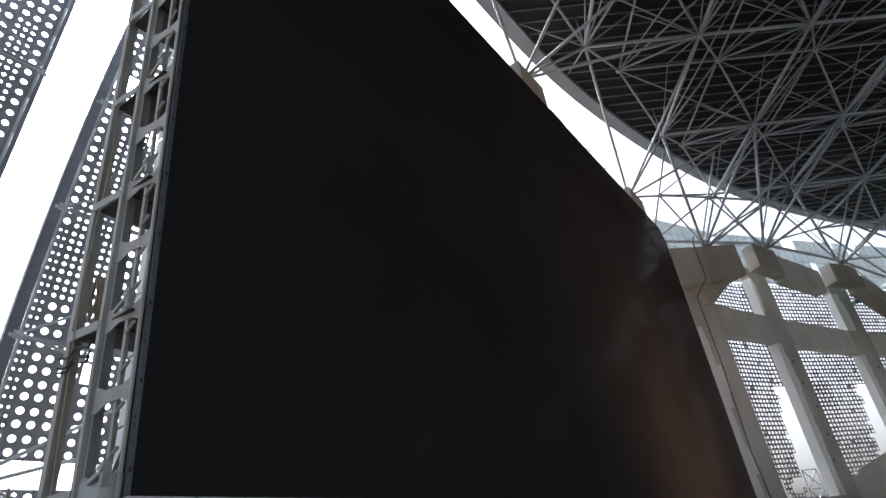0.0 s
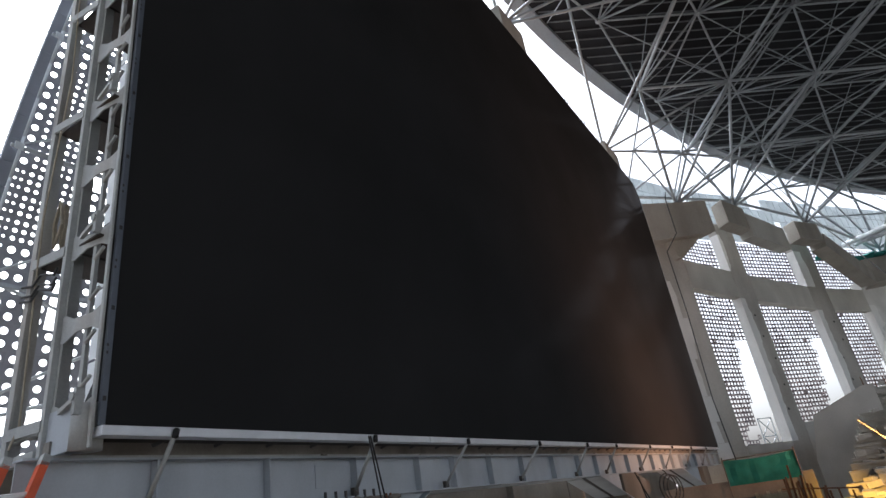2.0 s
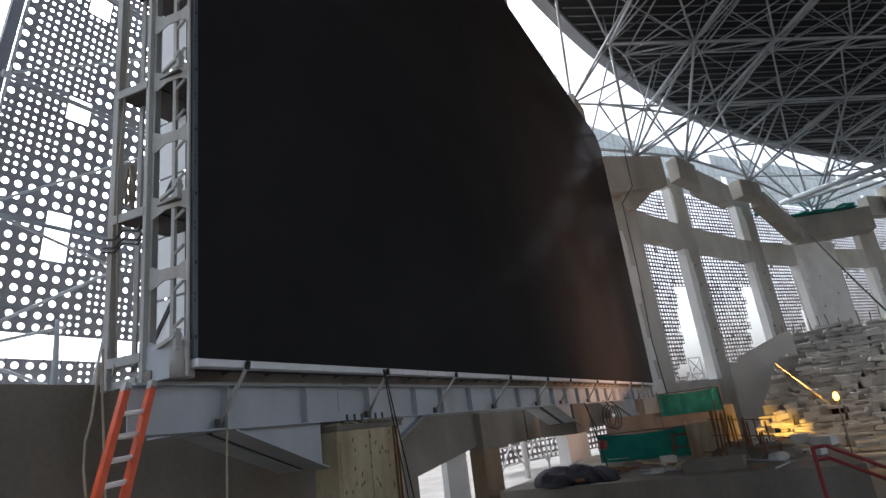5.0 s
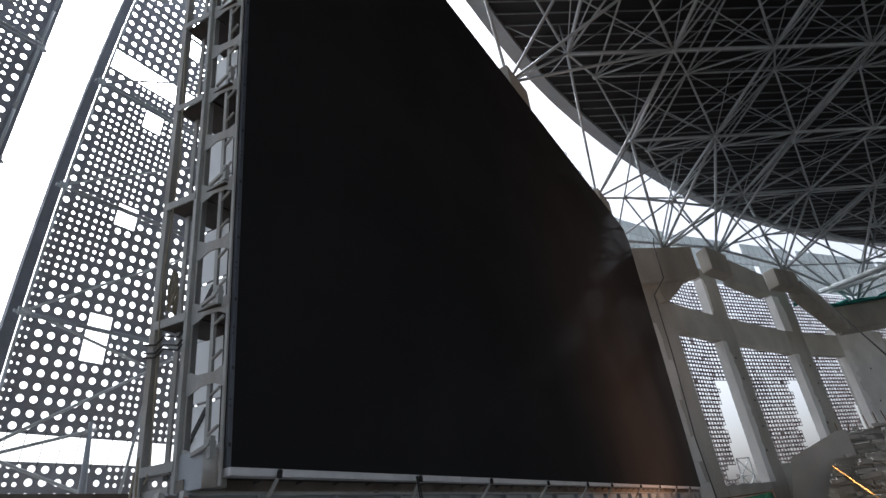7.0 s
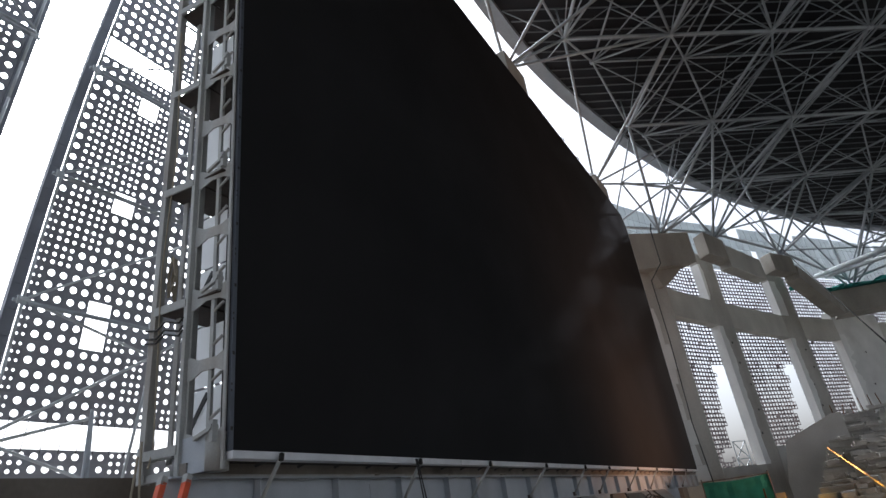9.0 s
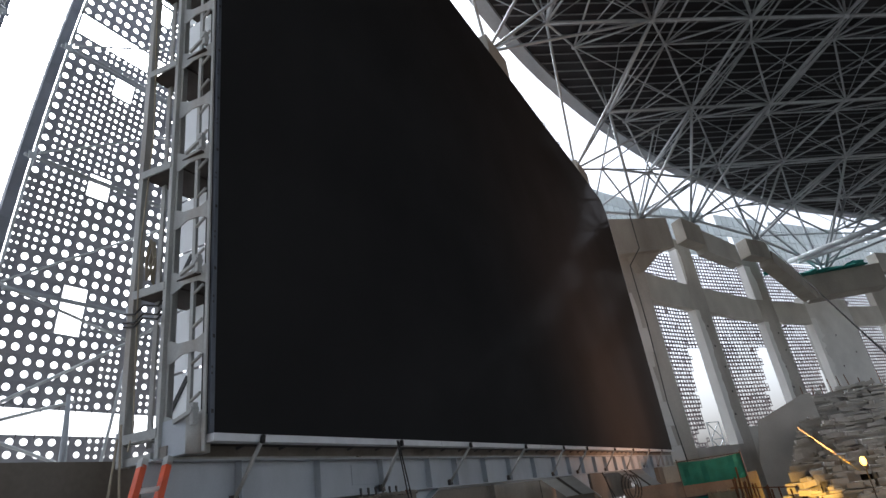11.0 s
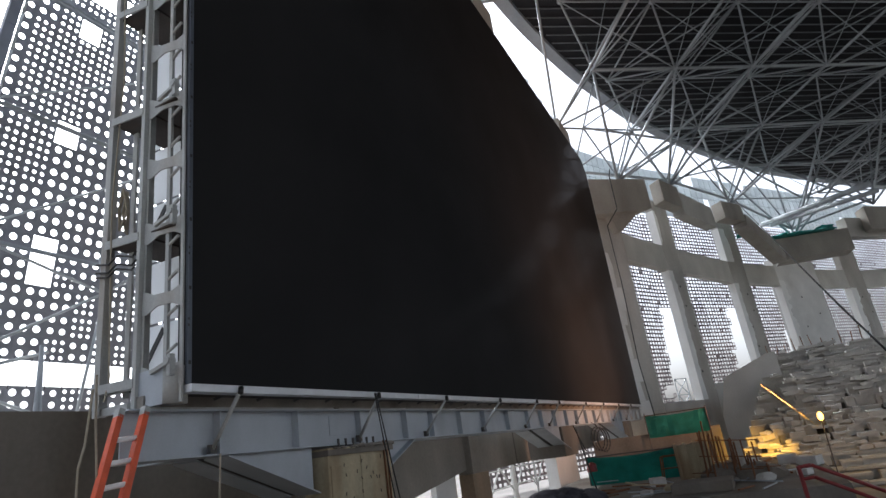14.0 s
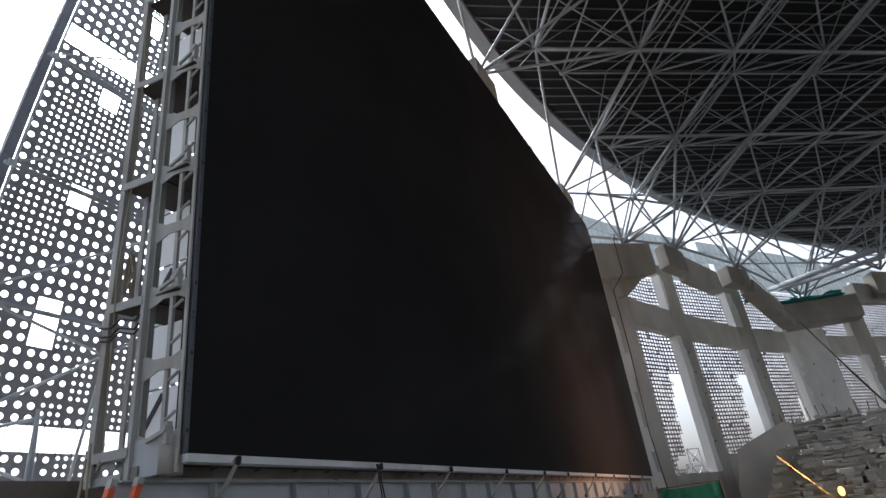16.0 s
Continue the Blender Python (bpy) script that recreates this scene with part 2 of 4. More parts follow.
def bar(bm, a, b, w, h, up=(0, 0, 1)):
    """A rectangular bar from a to b, w wide and h high."""
    a, b = Vector(a), Vector(b)
    d = (b - a).normalized()
    s = d.cross(Vector(up))
    s = s.normalized() if s.length > 1e-4 else Vector((1, 0, 0))
    u = s.cross(d)
    v = []
    for p in (a, b):
        for i, j in ((-1, -1), (1, -1), (1, 1), (-1, 1)):
            v.append(bm.verts.new(p + s * i * w / 2 + u * j * h / 2))
    for f in ((3, 2, 1, 0), (4, 5, 6, 7), (0, 1, 5, 4), (1, 2, 6, 5), (2, 3, 7, 6), (3, 0, 4, 7)):
        bm.faces.new([v[i] for i in f])
    return bm


def lump(r, sx, sy, sz, seed, n=2, rough=0.35):
    bm = bmesh.new()
    bmesh.ops.create_icosphere(bm, subdivisions=n, radius=r)
    for v in bm.verts:
        k = 1 + rough * noise.noise(v.co * (1.5 / r) + Vector((seed, seed * 2.3, 0)))
        v.co = Vector((v.co.x * sx * k, v.co.y * sy * k, max(v.co.z, -0.3 * r) * sz * k))
    return bm


# ---- ground and shell ----
ground = part("ground", bbox(-600, 800, -800, 700, -3.6, -2.6), EARTH)
tagged(ground, "bare brown construction ground with dusty patches", "ground", kind="structure")
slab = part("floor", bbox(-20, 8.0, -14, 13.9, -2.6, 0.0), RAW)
tagged(slab, "grey concrete slab the walk starts on", "floor", kind="structure")

# ---- perforated facade beside the screen ----
FY = 26.0
PITCH = 0.955
FZ0 = 5.75


def row_z(j):
    """Height of the lower edge of panel row j; the rows grow a little taller upwards."""
    return FZ0 + 0.913 * j + 0.01037 * j * j


def lean_x(z, straight=False):
    """Sideways lean of the facade's upright seams at height z; the second leaf leans in a straight line."""
    d = z - FZ0
    return 0.085 * d if straight else 0.062 * d + 0.002 * d * d


def perforated(cols, rows, share, width, j, straight, sides=16):
    """A sheet with cols by rows round holes and a folded rim for panel row j, in the plane y = 0, sheared along the lean."""
    bm = bmesh.new()
    z0, z1 = row_z(j), row_z(j + 1)
    rim = 0.022
    cx_, cz_ = (width - 2 * rim) / cols, (z1 - z0 - 2 * rim) / rows
    hole = share * min(cx_, PITCH / 2)
    hz = hole * min(1.12, cz_ / cx_)
    for i in range(cols):
        for k in range(rows):
            cx, cz = rim + cx_ * (i + 0.5), rim + cz_ * (k + 0.5)
            corners = [(cx + a * cx_ / 2, cz + b * cz_ / 2) for a, b in ((1, 1), (-1, 1), (-1, -1), (1, -1))]
            corner = [bm.verts.new((x_, 0, z_)) for x_, z_ in corners]
            ring = [bm.verts.new((cx + hole * math.cos(2 * math.pi * q / sides), 0, cz + hz * math.sin(2 * math.pi * q / sides))) for q in range(sides)]
            deep = [bm.verts.new((v.co.x, 0.025, v.co.z)) for v in ring]
            for q in range(sides):
                bm.faces.new((ring[q], ring[(q + 1) % sides], deep[(q + 1) % sides], deep[q]))
                w0, w1 = int(q * 4 / sides) % 4, int((q + 1) * 4 / sides) % 4
                bm.faces.new((ring[(q + 1) % sides], ring[q], corner[w0]))
                if w0 != w1:
                    bm.faces.new((ring[(q + 1) % sides], corner[w0], corner[w1]))
    h = z1 - z0
    for a, b in (((0.0, 0.02), (width, 0.02)), ((0.0, h - 0.02), (width, h - 0.02)), ((0.02, 0.02), (0.02, h - 0.02)), ((width - 0.02, 0.02), (width - 0.02, h - 0.02))):
        bar(bm, (a[0], 0.02, a[1]), (b[0], 0.02, b[1]), 0.04, 0.03, (0, 1, 0))
    for v in bm.verts:
        v.co.x += lean_x(z0 + v.co.z, straight) - lean_x(z0, straight)
    return bm


sheets = {}


def sheet(kind, j, straight):
    """The shared mesh of one kind of panel in row j."""
    if (kind, j, straight) not in sheets:
        cols, rows, share, width = {"large": (2, 2, 0.3, PITCH), "medium": (2, 2, 0.27, PITCH), "small": (3, 3, 0.27, PITCH), "half": (1, 2, 0.3, PITCH / 2), "half_small": (2, 3, 0.25, PITCH / 2)}[kind]
        sheets[kind, j, straight] = mesh("panel_" + kind, perforated(cols, rows, share, width, j, straight), FACADE)
    return sheets[kind, j, straight]


def panel_kind(i, j, seed):
    """Fields of large and small holes drift over the facade in slanting bands."""
    wob = 0.8 * noise.noise(Vector((i * 0.9 + seed, j * 0.7, 0.4)))
    if j >= 18:
        return "large" if i + wob < 1.2 else "small"
    if j >= 15:
        return "large" if i + wob < -1.6 else "small"
    if j >= 11:
        return "large" if i > 0.2 + 0.5 * (j - 11) else "small"
    if j >= 6:
        return "large" if i > -2.2 + 0.62 * (j - 6) + 0.3 * wob else "small"
    if i > 1.0 + wob * 0.6 and j < 5 or (i > -0.5 and j in (1, 2) and wob > -0.25):
        return "small" if (i + j) % 3 else "medium"
    return "large" if i + wob > -2.4 else "small"


def leaf(name, x0, first, last, half, gaps, seed, label):
    """One leaf of the facade: panel columns first to last, with a half column at the edge named."""
    root = thing(name, label, "facade", kind="structure", at=(x0, FY, 0))
    for j in range(-4, 25):
        for i in range(first, last + 1):
            if (i, j) in gaps:
                continue
            p = part("panel", sheet(panel_kind(i, j, seed), j, seed == 8), FACADE, root)
            p.location = (i * PITCH + lean_x(row_z(j), seed == 8), 0, row_z(j))
        if (half, j) not in gaps:
            hx = first - 0.5 if half < 0 else last + 1
            p = part("panel", sheet("half" if j >= 10 or seed == 8 else "half_small", j, seed == 8), FACADE, root)
            p.location = (hx * PITCH + lean_x(row_z(j), seed == 8), 0, row_z(j))
    return root


GAPS = {(0, 4), (0, 5), (0, 10), (0, 15), (1, 20), (1, 21)} | {(i, 0) for i in range(-3, 9)} | {(i, 17) for i in range(-3, 4)}
f1 = leaf("facade_leaf", 11.1, -2, 8, -3, GAPS, 3, "grey perforated metal facade with round holes and missing panels")
f2 = leaf("facade_leaf", 5.45, -9, -1, 9, set(), 8, "second grey perforated metal facade leaf beside the gap")


def carried(root, name, bm, mat, smooth=True, label=""):
    """A part given in world places under a thing that stands elsewhere."""
    o = part(name, bm, mat, None, label, smooth)
    o.parent, o.matrix_parent_inverse = root, Matrix.Translation(-root.location)
    return o


LEVELS = (10.83, 16.5, 22.65, 29.2)
for root, xe, xi, sign in ((f1, 8.2, 8.63, 1), (f2, 6.28, 5.93, -1)):
    def leaning(x, z, y=FY, straight=sign < 0):
        return Vector((x + lean_x(z, straight), y, z))

    b = bmesh.new()
    for j in range(-4, 25):
        za, zb = row_z(j) + 0.008, row_z(j + 1) - 0.008
        x0_, x1_ = sorted((xe, xi))
        extrude(b, [leaning(x0_, za, FY - 0.05), leaning(x1_, za, FY - 0.05), leaning(x1_, zb, FY - 0.05), leaning(x0_, zb, FY - 0.05)], (0, 0.25, 0))
    carried(root, "edge_strip", b, EDGESTRIP, False, "plain dark folded edge strip")
    zs = [1.0 + 2.0 * q for q in range(16)]
    carried(root, "edge_tube", wire(bmesh.new(), [leaning(xi - 0.04 * sign, z, FY - 0.4) for z in zs], 0.06, 8), BRACE)
    far = xi + sign * 11.5
    for z in LEVELS:
        carried(root, "rail_tube", tube(bmesh.new(), leaning(xi - 0.35 * sign, z, FY - 0.35), leaning(far, z - 0.05, FY - 0.35), 0.075), TUBE)
        carried(root, "rail_tube", tube(bmesh.new(), leaning(xi, z - 0.28, FY - 0.9), leaning(far, z - 0.33, FY - 0.9), 0.06), TUBE)
        carried(root, "node_plate", bbox(-0.16, 0.16, -0.03, 0.03, -0.16, 0.16, 0.01, Matrix.Translation(leaning(xi - 0.1 * sign, z, FY - 0.45))), BRACE, False)
    for z in LEVELS:
        carried(root, "brace_tube", tube(bmesh.new(), leaning(xi, z + 0.05, FY - 0.7), leaning(xi + sign * 7.6, z + 5.6, FY - 0.7), 0.05), BRACE)
    if sign > 0:
        for xa, za, xb, zb in ((8.75, 10.8, 14.0, 9.45), (14.0, 9.45, 8.2, 5.8), (8.0, 5.55, 12.0, 6.85), (14.0, 9.45, 13.75, 10.95), (14.0, 9.45, 17.5, 12.0), (14.05, 9.45, 12.95, 3.2), (8.4, 5.8, 13.0, 4.2)):
            carried(root, "brace_tube", tube(bmesh.new(), (xa, FY - 0.75, za), (xb, FY - 0.75, zb), 0.06), BRACE)
        for q in range(14):
            xq = 8.6 + 0.62 * q
            carried(root, "hanger_wire", tube(bmesh.new(), (xq, FY - 0.15, 5.6), (xq + 0.12, FY - 0.15, 6.75), 0.014, 5), DARKSTEEL)
        for q in range(4):
            xq = 9.2 + PITCH * q
            carried(root, "hanger_wire", tube(bmesh.new(), leaning(xq, 24.2, FY - 0.15), leaning(xq, 25.7, FY - 0.15), 0.02, 5), DARKSTEEL)

# concrete wall behind the girder
b = bmesh.new()
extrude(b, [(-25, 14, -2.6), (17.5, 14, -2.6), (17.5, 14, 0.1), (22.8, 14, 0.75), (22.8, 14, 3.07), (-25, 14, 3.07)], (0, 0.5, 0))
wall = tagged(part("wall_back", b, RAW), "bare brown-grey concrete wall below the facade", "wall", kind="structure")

# ---- display screen ----
SX0, SX1, SY, SZ0, SZ1 = 5.55, 47.32, 10.5, 2.95, 23.68
screen_ob = thing("led_screen", "huge black switched-off video display with a silver lower trim", "video screen", at=(SX0, SY, SZ0))
W, HH = SX1 - SX0, SZ1 - SZ0
b = extrude(bmesh.new(), [(0.092, 0, 0), (W, 0, 0), (W, 0, HH - 1.0), (W - 0.9, 0, HH - 0.05), (W - 3.5, 0, HH + 0.0), (0.092, 0, HH)], (0, 0.3, 0))
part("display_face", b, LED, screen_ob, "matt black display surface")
x = 0.0
while x < W - 0.2:
    e = min(W, x + 7.0)
    part("bottom_trim", bbox(x + 0.01, e - 0.01, -0.1, 0.12, -0.13, -0.005, 0.01), TRIM, screen_ob, "silver aluminium trim")
    x = e
part("side_trim", bbox(0.005, 0.088, -0.02, 0.04, 0.0, HH, 0.008), SIDE, screen_ob, "dark grey edge profile")
part("side_trim", bbox(W + 0.004, W + 0.12, 0.0, 0.3, 0.0, HH - 1.0, 0.008), TRIM, screen_ob)
slot = mesh("slot", bbox(0.022, 0.065, -0.026, -0.018, 0, 0.06), BLACK)
for k in range(34):
    for dz in ((0.0,) if k % 2 == 0 else (0.0, 0.1)):
        o = part("slot", slot, BLACK, screen_ob)
        o.location.z = 0.3 + 0.6 * k + dz
        o.scale = (1, 1, 1) if k % 2 == 0 else (0.5, 1, 0.6)

# ---- girder below the screen ----
STAND = Vector((-0.826, 3.014, 1.435))
SET = 1.075


def set_back(p):
    """Push a place away from the standpoint: the girder stands behind the plane of the screen."""
    return STAND + (Vector(p) - STAND) * SET


def push_back(ob):
    ob.location = set_back(ob.location)
    ob.scale = (SET, SET, SET)
    return ob



GX0, GX1, GY, GZ0, GZ1 = 4.62, 47.0, 10.5, 1.88, 2.58
girder = thing("steel_girder", "long pale blue-grey plate girder with stiffeners carrying the screen", "girder", at=(GX0, GY, GZ0))
L, D = GX1 - GX0, GZ1 - GZ0
part("web", bbox(0, L, 0.16, 0.18, 0, D), GIRDER, girder)
part("top_flange", bbox(0, L, 0, 0.36, D - 0.025, D), GIRDER, girder)
part("bottom_flange", bbox(0, L, 0, 0.55, -0.0, 0.025), GIRDER, girder)
part("bottom_flange", bbox(1.1, L, 0.72, 1.27, -0.0, 0.025), GIRDER, girder)
part("rear_web", bbox(1.1, L, 0.98, 1.0, 0.027, D), GIRDER, girder)
# black plate: the shade of the open slot put into colour
part("gap_plate", bbox(1.0, L, 0.555, 0.715, 0.03, 0.05), BLACK, girder, "black plate standing in for the dark gap between the twin girders")
stiff = mesh("stiffener", bbox(-0.012, 0.012, 0.01, 0.156, 0.027, D - 0.027), GIRDER)
for k, gx in enumerate([6.22, 8.08, 10.08, 12.04, 13.4, 15.12, 16.88, 18.95, 21.04, 22.7] + [24.5 + 1.82 * q for q in range(13)]):
    o = part("stiffener", stiff, GIRDER, girder)
    o.location.x = gx - GX0
part("cover_plate", bbox(4.55, 5.6, 0.145, 0.158, 0.2, 0.58, 0.003), GIRDER, girder)
for xa, xb, drop in ((6.38, 8.6, 0.8), (12.32, 10.9, 0.6), (22.7, 26.0, 0.95), (35.0, 39.5, 0.95)):
    b = extrude(bmesh.new(), [(xa, GY + 0.17, GZ0), (xb, GY + 0.17, GZ0), (xb, GY + 0.17, GZ0 - drop)], (0, 0.02, 0))
    o = part("haunch_plate", b, GIRDER)
    o.parent, o.matrix_parent_inverse = girder, Matrix.Translation(-girder.location)
    for y0, y1 in ((0.0, 0.55), (0.72, 1.27)):
        b = extrude(bmesh.new(), [(xa, GY + y0, GZ0 - 0.004), (xb, GY + y0, GZ0 - drop - 0.004), (xb, GY + y1, GZ0 - drop - 0.004), (xa, GY + y1, GZ0 - 0.004)], (0, 0, -0.025))
        o = part("haunch_flange", b, GIRDER)
        o.parent, o.matrix_parent_inverse = girder, Matrix.Translation(-girder.location)
    # added black strip carries the slot's shade down along the haunch
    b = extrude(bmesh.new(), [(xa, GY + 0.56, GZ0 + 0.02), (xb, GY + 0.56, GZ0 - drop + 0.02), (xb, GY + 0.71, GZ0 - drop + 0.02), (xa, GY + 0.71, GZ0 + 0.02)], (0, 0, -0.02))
    o = part("gap_shade_strip", b, BLACK, None, "black strip standing in for the dark gap between the twin girders")
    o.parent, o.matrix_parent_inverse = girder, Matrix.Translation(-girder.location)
push_back(girder)
# shelf beam between girder and screen, with brackets and struts
shelf = thing("support_beam", "grey steel channel between girder and screen", "beam", at=(GX0, SY, GZ1))
part("channel", bbox(0.3, L, 0.12, 0.3, 0.003, 0.2), BROWN, shelf, "brown dusty channel web")
part("channel_lip", bbox(0.3, L, 0.02, 0.118, 0.003, 0.03), STEEL, shelf)
part("closing_plate", bbox(0.9, L, 0.34, 0.37, 0.003, 0.6), DARKSTEEL, shelf, "dark closing plate")
brk = bar(bmesh.new(), (0.0, 0.1, 0.16), (0.16, -0.06, 0.24), 0.05, 0.04)
brk = mesh("bracket", brk, DARKSTEEL)
for k in range(44):
    o = part("bracket", brk, DARKSTEEL, shelf)
    o.location.x = 0.6 + 0.95 * k
push_back(shelf)
for sx, fx in ((6.52, 6.07), (10.67, 10.0), (14.07, 12.96), (18.05, 16.64), (21.9, 20.59), (24.99, 23.5), (29.68, 27.7), (33.7, 31.9), (38.0, 36.2), (42.2, 40.4)):
    foot = set_back((fx, SY + 0.02, GZ0 + 0.1)) - Vector((sx, SY, GZ0))
    st = thing("strut", "grey steel tube strut between girder and screen trim", "strut", "struts below the screen", at=(sx, SY, GZ0))
    part("tube", tube(bmesh.new(), foot, (0.0, -0.13, 0.98), 0.034), STEEL, st, smooth=True)
    part("end_cap", tube(bmesh.new(), (-0.02, -0.15, 0.93), (0.02, -0.125, 1.03), 0.045), BLACK, st, "black end clamp", True)
    part("foot_plate", bbox(foot.x - 0.07, foot.x + 0.07, foot.y - 0.03, foot.y + 0.05, foot.z - 0.07, foot.z + 0.07), DARKSTEEL, st)

# ---- side frame of the screen ----
TXP = 5.44
tower = thing("screen_frame", "grey steel lattice frame on the screen's edge with cut-out plates", "steel frame", at=(TXP, 11.1, 2.7))
TZ = 21.0
part("front_post", bbox(-0.12, -0.02, 0.25, 0.34, 0.0, TZ, 0.01), STEEL, tower)
part("front_post_flange", bbox(-0.02, 0.16, 0.31, 0.335, 0.0, TZ), STEEL, tower)
part("side_plate", bbox(-0.035, -0.02, 0.2, 0.248, 0.0, TZ), STEEL, tower)
part("inner_post", bbox(0.05, 0.09, -0.57, -0.51, 0.0, TZ, 0.008), STEEL, tower)
part("middle_post", bbox(0.04, 0.1, -0.24, -0.16, 0.0, TZ, 0.008), STEEL, tower)
part("rear_post", bbox(-0.2, -0.16, 1.0, 1.14, 0.0, TZ, 0.006), STEEL, tower)
part("rear_post_flange", bbox(-0.16, 0.02, 1.1, 1.125, 0.0, TZ), STEEL, tower)
part("rear_post", bbox(0.28, 0.32, 0.98, 1.1, 0.3, TZ, 0.006), STEEL, tower)
MOD = 2.46
level = mesh("level_plate", box(bmesh.new(), -0.06, 0.98, 0.3, 1.12, -0.05, 0.0), RUSTPLATE)
tie = mesh("tie", bar(bmesh.new(), (-0.12, 0.3, -0.055), (-0.2, 1.04, -0.055), 0.03, 0.15), STEEL)


def gusset(h, c):
    """A plate across the opening with pointed window corners above and below."""
    rows = ((-0.54, -h), (-0.49, -h), (-0.34, -h + c), (-0.06, -h + c), (0.16, -h - 0.04), (0.24, -h - 0.04), (0.24, h), (0.16, h), (0.02, h - c), (-0.34, h - c), (-0.49, h), (-0.54, h))
    return extrude(bmesh.new(), [(-0.05 + (0.24 - y_) * 0.15, y_, z_) for y_, z_ in rows], (0.02, 0, 0))


gus = mesh("gusset_plate", gusset(0.17, 0.07), STEEL)
cross = mesh("diaphragm", box(bmesh.new(), -0.03, 0.98, -0.4, 0.28, -0.015, 0.015), RUSTPLATE)
pale = mesh("back_panel", bbox(1.0, 1.012, 0.3, 1.56, 0.02, 1.2, 0.004), SHEET)
slash = mesh("slash", bar(bmesh.new(), (0.97, 1.5, 0.2), (0.97, 1.0, 0.86), 0.02, 0.1), BLACK)
lug_bm = tube(bmesh.new(), (0.03, -0.26, -0.04), (0.0, -0.52, 0.05), 0.026)
lug = mesh("lug", lug_bm, STEEL)
arm_bm = bar(bmesh.new(), (-0.09, -0.06, 0), (-0.13, -0.5, 0.09), 0.05, 0.06)
bar(arm_bm, (-0.13, -0.55, -0.12), (-0.13, -0.55, 0.2), 0.09, 0.07)
tube(arm_bm, (-0.2, -0.53, 0.1), (-0.06, -0.53, 0.1), 0.055)
arm = mesh("clamp_arm", arm_bm, STEEL)
for k in range(9):
    z = 0.4 + MOD * k
    for me, dz in ((level, 0.06), (tie, 0.06), (gus, 0.05), (gus, 1.28), (cross, 0.05), (arm, 0.1), (pale, 0.06), (pale, 1.29), (slash, 0.3)):
        o = part(me.name.split(".")[0], me, STEEL, tower)
        o.location.z = z + dz
    for q in range(4):
        o = part("lug", lug, STEEL, tower)
        o.location.z = z + 0.42 + 0.6 * q
part("base_box", bbox(-0.06, 0.12, -0.3, 0.3, 0.0, 0.56, 0.01), GIRDER, tower, "pale blue-grey base plate box")
part("base_pipe", tube(bmesh.new(), (0.14, -0.3, 0.0), (0.14, -0.3, 0.56), 0.2, 20), STEEL, tower, "round steel base pipe", True)
b = bar(bmesh.new(), (-0.09, 0.4, 0.06), (-0.09, 1.24, 0.06), 0.08, 0.12)
bar(b, (-0.09, 0.4, 0.36), (-0.09, 1.24, 0.36), 0.08, 0.1)
part("base_rail", b, STEEL, tower)
part("base_plate", bbox(-0.1, 0.95, 0.4, 1.24, 0.41, 0.43), STEEL, tower)

# mortar lumps on the beam
rn = random.Random(17)
for k in range(26):
    o = part("mortar_lump", lump(rn.uniform(0.025, 0.06), 1.8, 1.0, 0.6, k * 1.3, 1), RAW, shelf, "mortar lump on the beam")
    o.location = (rn.uniform(1.5, 30.0), rn.uniform(0.02, 0.1), 0.02)
# ---- orange ladder ----
ladder = thing("ladder", "orange fibreglass extension ladder with silver rungs leaning on the girder", "ladder", at=(3.72, 10.05, 0))
top = Vector((0.88, 0.36, 2.5))
side = Vector((0.19, 0.0, 0.015))
for s in (-1, 1):
    b = bar(bmesh.new(), side * s, top + side * s, 0.1, 0.085, (1, 0, 0))
    rail = part("rail", b, ORANGE, ladder)
    part("rail_cap", bar(bmesh.new(), top * 0.985 + side * s, top * 1.03 + side * s, 0.1, 0.088, (1, 0, 0)), STEEL, rail, "grey worn end cap")
n = 9
for k in range(n):
    p = top * ((k + 0.62) * 0.305 / top.length)
    if p.z > 2.42:
        break
    part("rung", tube(bmesh.new(), p - side, p + side, 0.034), RUNG, ladder, "silver aluminium rung", True)

push_back(ladder)
# ---- concrete posts under the girder ----
def form_post(x, y, z1, w, d, mat, name, label):
    p = thing(name, label, "column", at=(x, y, -2.6))
    part("shaft", bbox(-w / 2, w / 2, 0, d, 0, z1 + 2.6, 0.03), mat, p)
    part("top_rim", bbox(-w / 2 - 0.05, w / 2 + 0.05, -0.05, d + 0.05, z1 + 2.45, z1 + 2.56, 0.01), RAW, p, "rough mortar rim")
    return p


fp = form_post(9.93, 10.45, 1.84, 2.24, 0.6, PLY, "formwork_column", "plywood-faced concrete column below the girder")
for k in range(6):
    part("anchor_bolt", tube(bmesh.new(), (-0.7 + 0.25 * k, 0.05, 4.46), (-0.7 + 0.25 * k, 0.05, 4.6), 0.025), DARKSTEEL, fp, "dark anchor bolt")
for xa, xb in ((25.2, 27.3), (40.2, 41.8)):
    o = part("bearing_block", bbox(xa, xb, 10.56, 12.2, 0.64, 1.872, 0.03), RAW)
    tagged(o, "rough brown concrete bearing block under the girder", "concrete block", "bearing blocks", "structure")
    push_back(o)
cb = part("concrete_beam", bbox(22.4, 46, 13.72, 14.4, 0.52, 2.9, 0.03), RAW)
tagged(cb, "bare concrete edge beam behind the girder", "beam", kind="structure")
for xa in (27.5, 33.0):
    part("joint_strip", bbox(xa, xa + 0.05, 13.7, 13.717, 0.56, 2.8), RUSTPLATE, cb)
cc = part("concrete_pier", bbox(34.4, 38.8, 13.9, 14.6, -2.6, 0.515, 0.02), PLASTER)
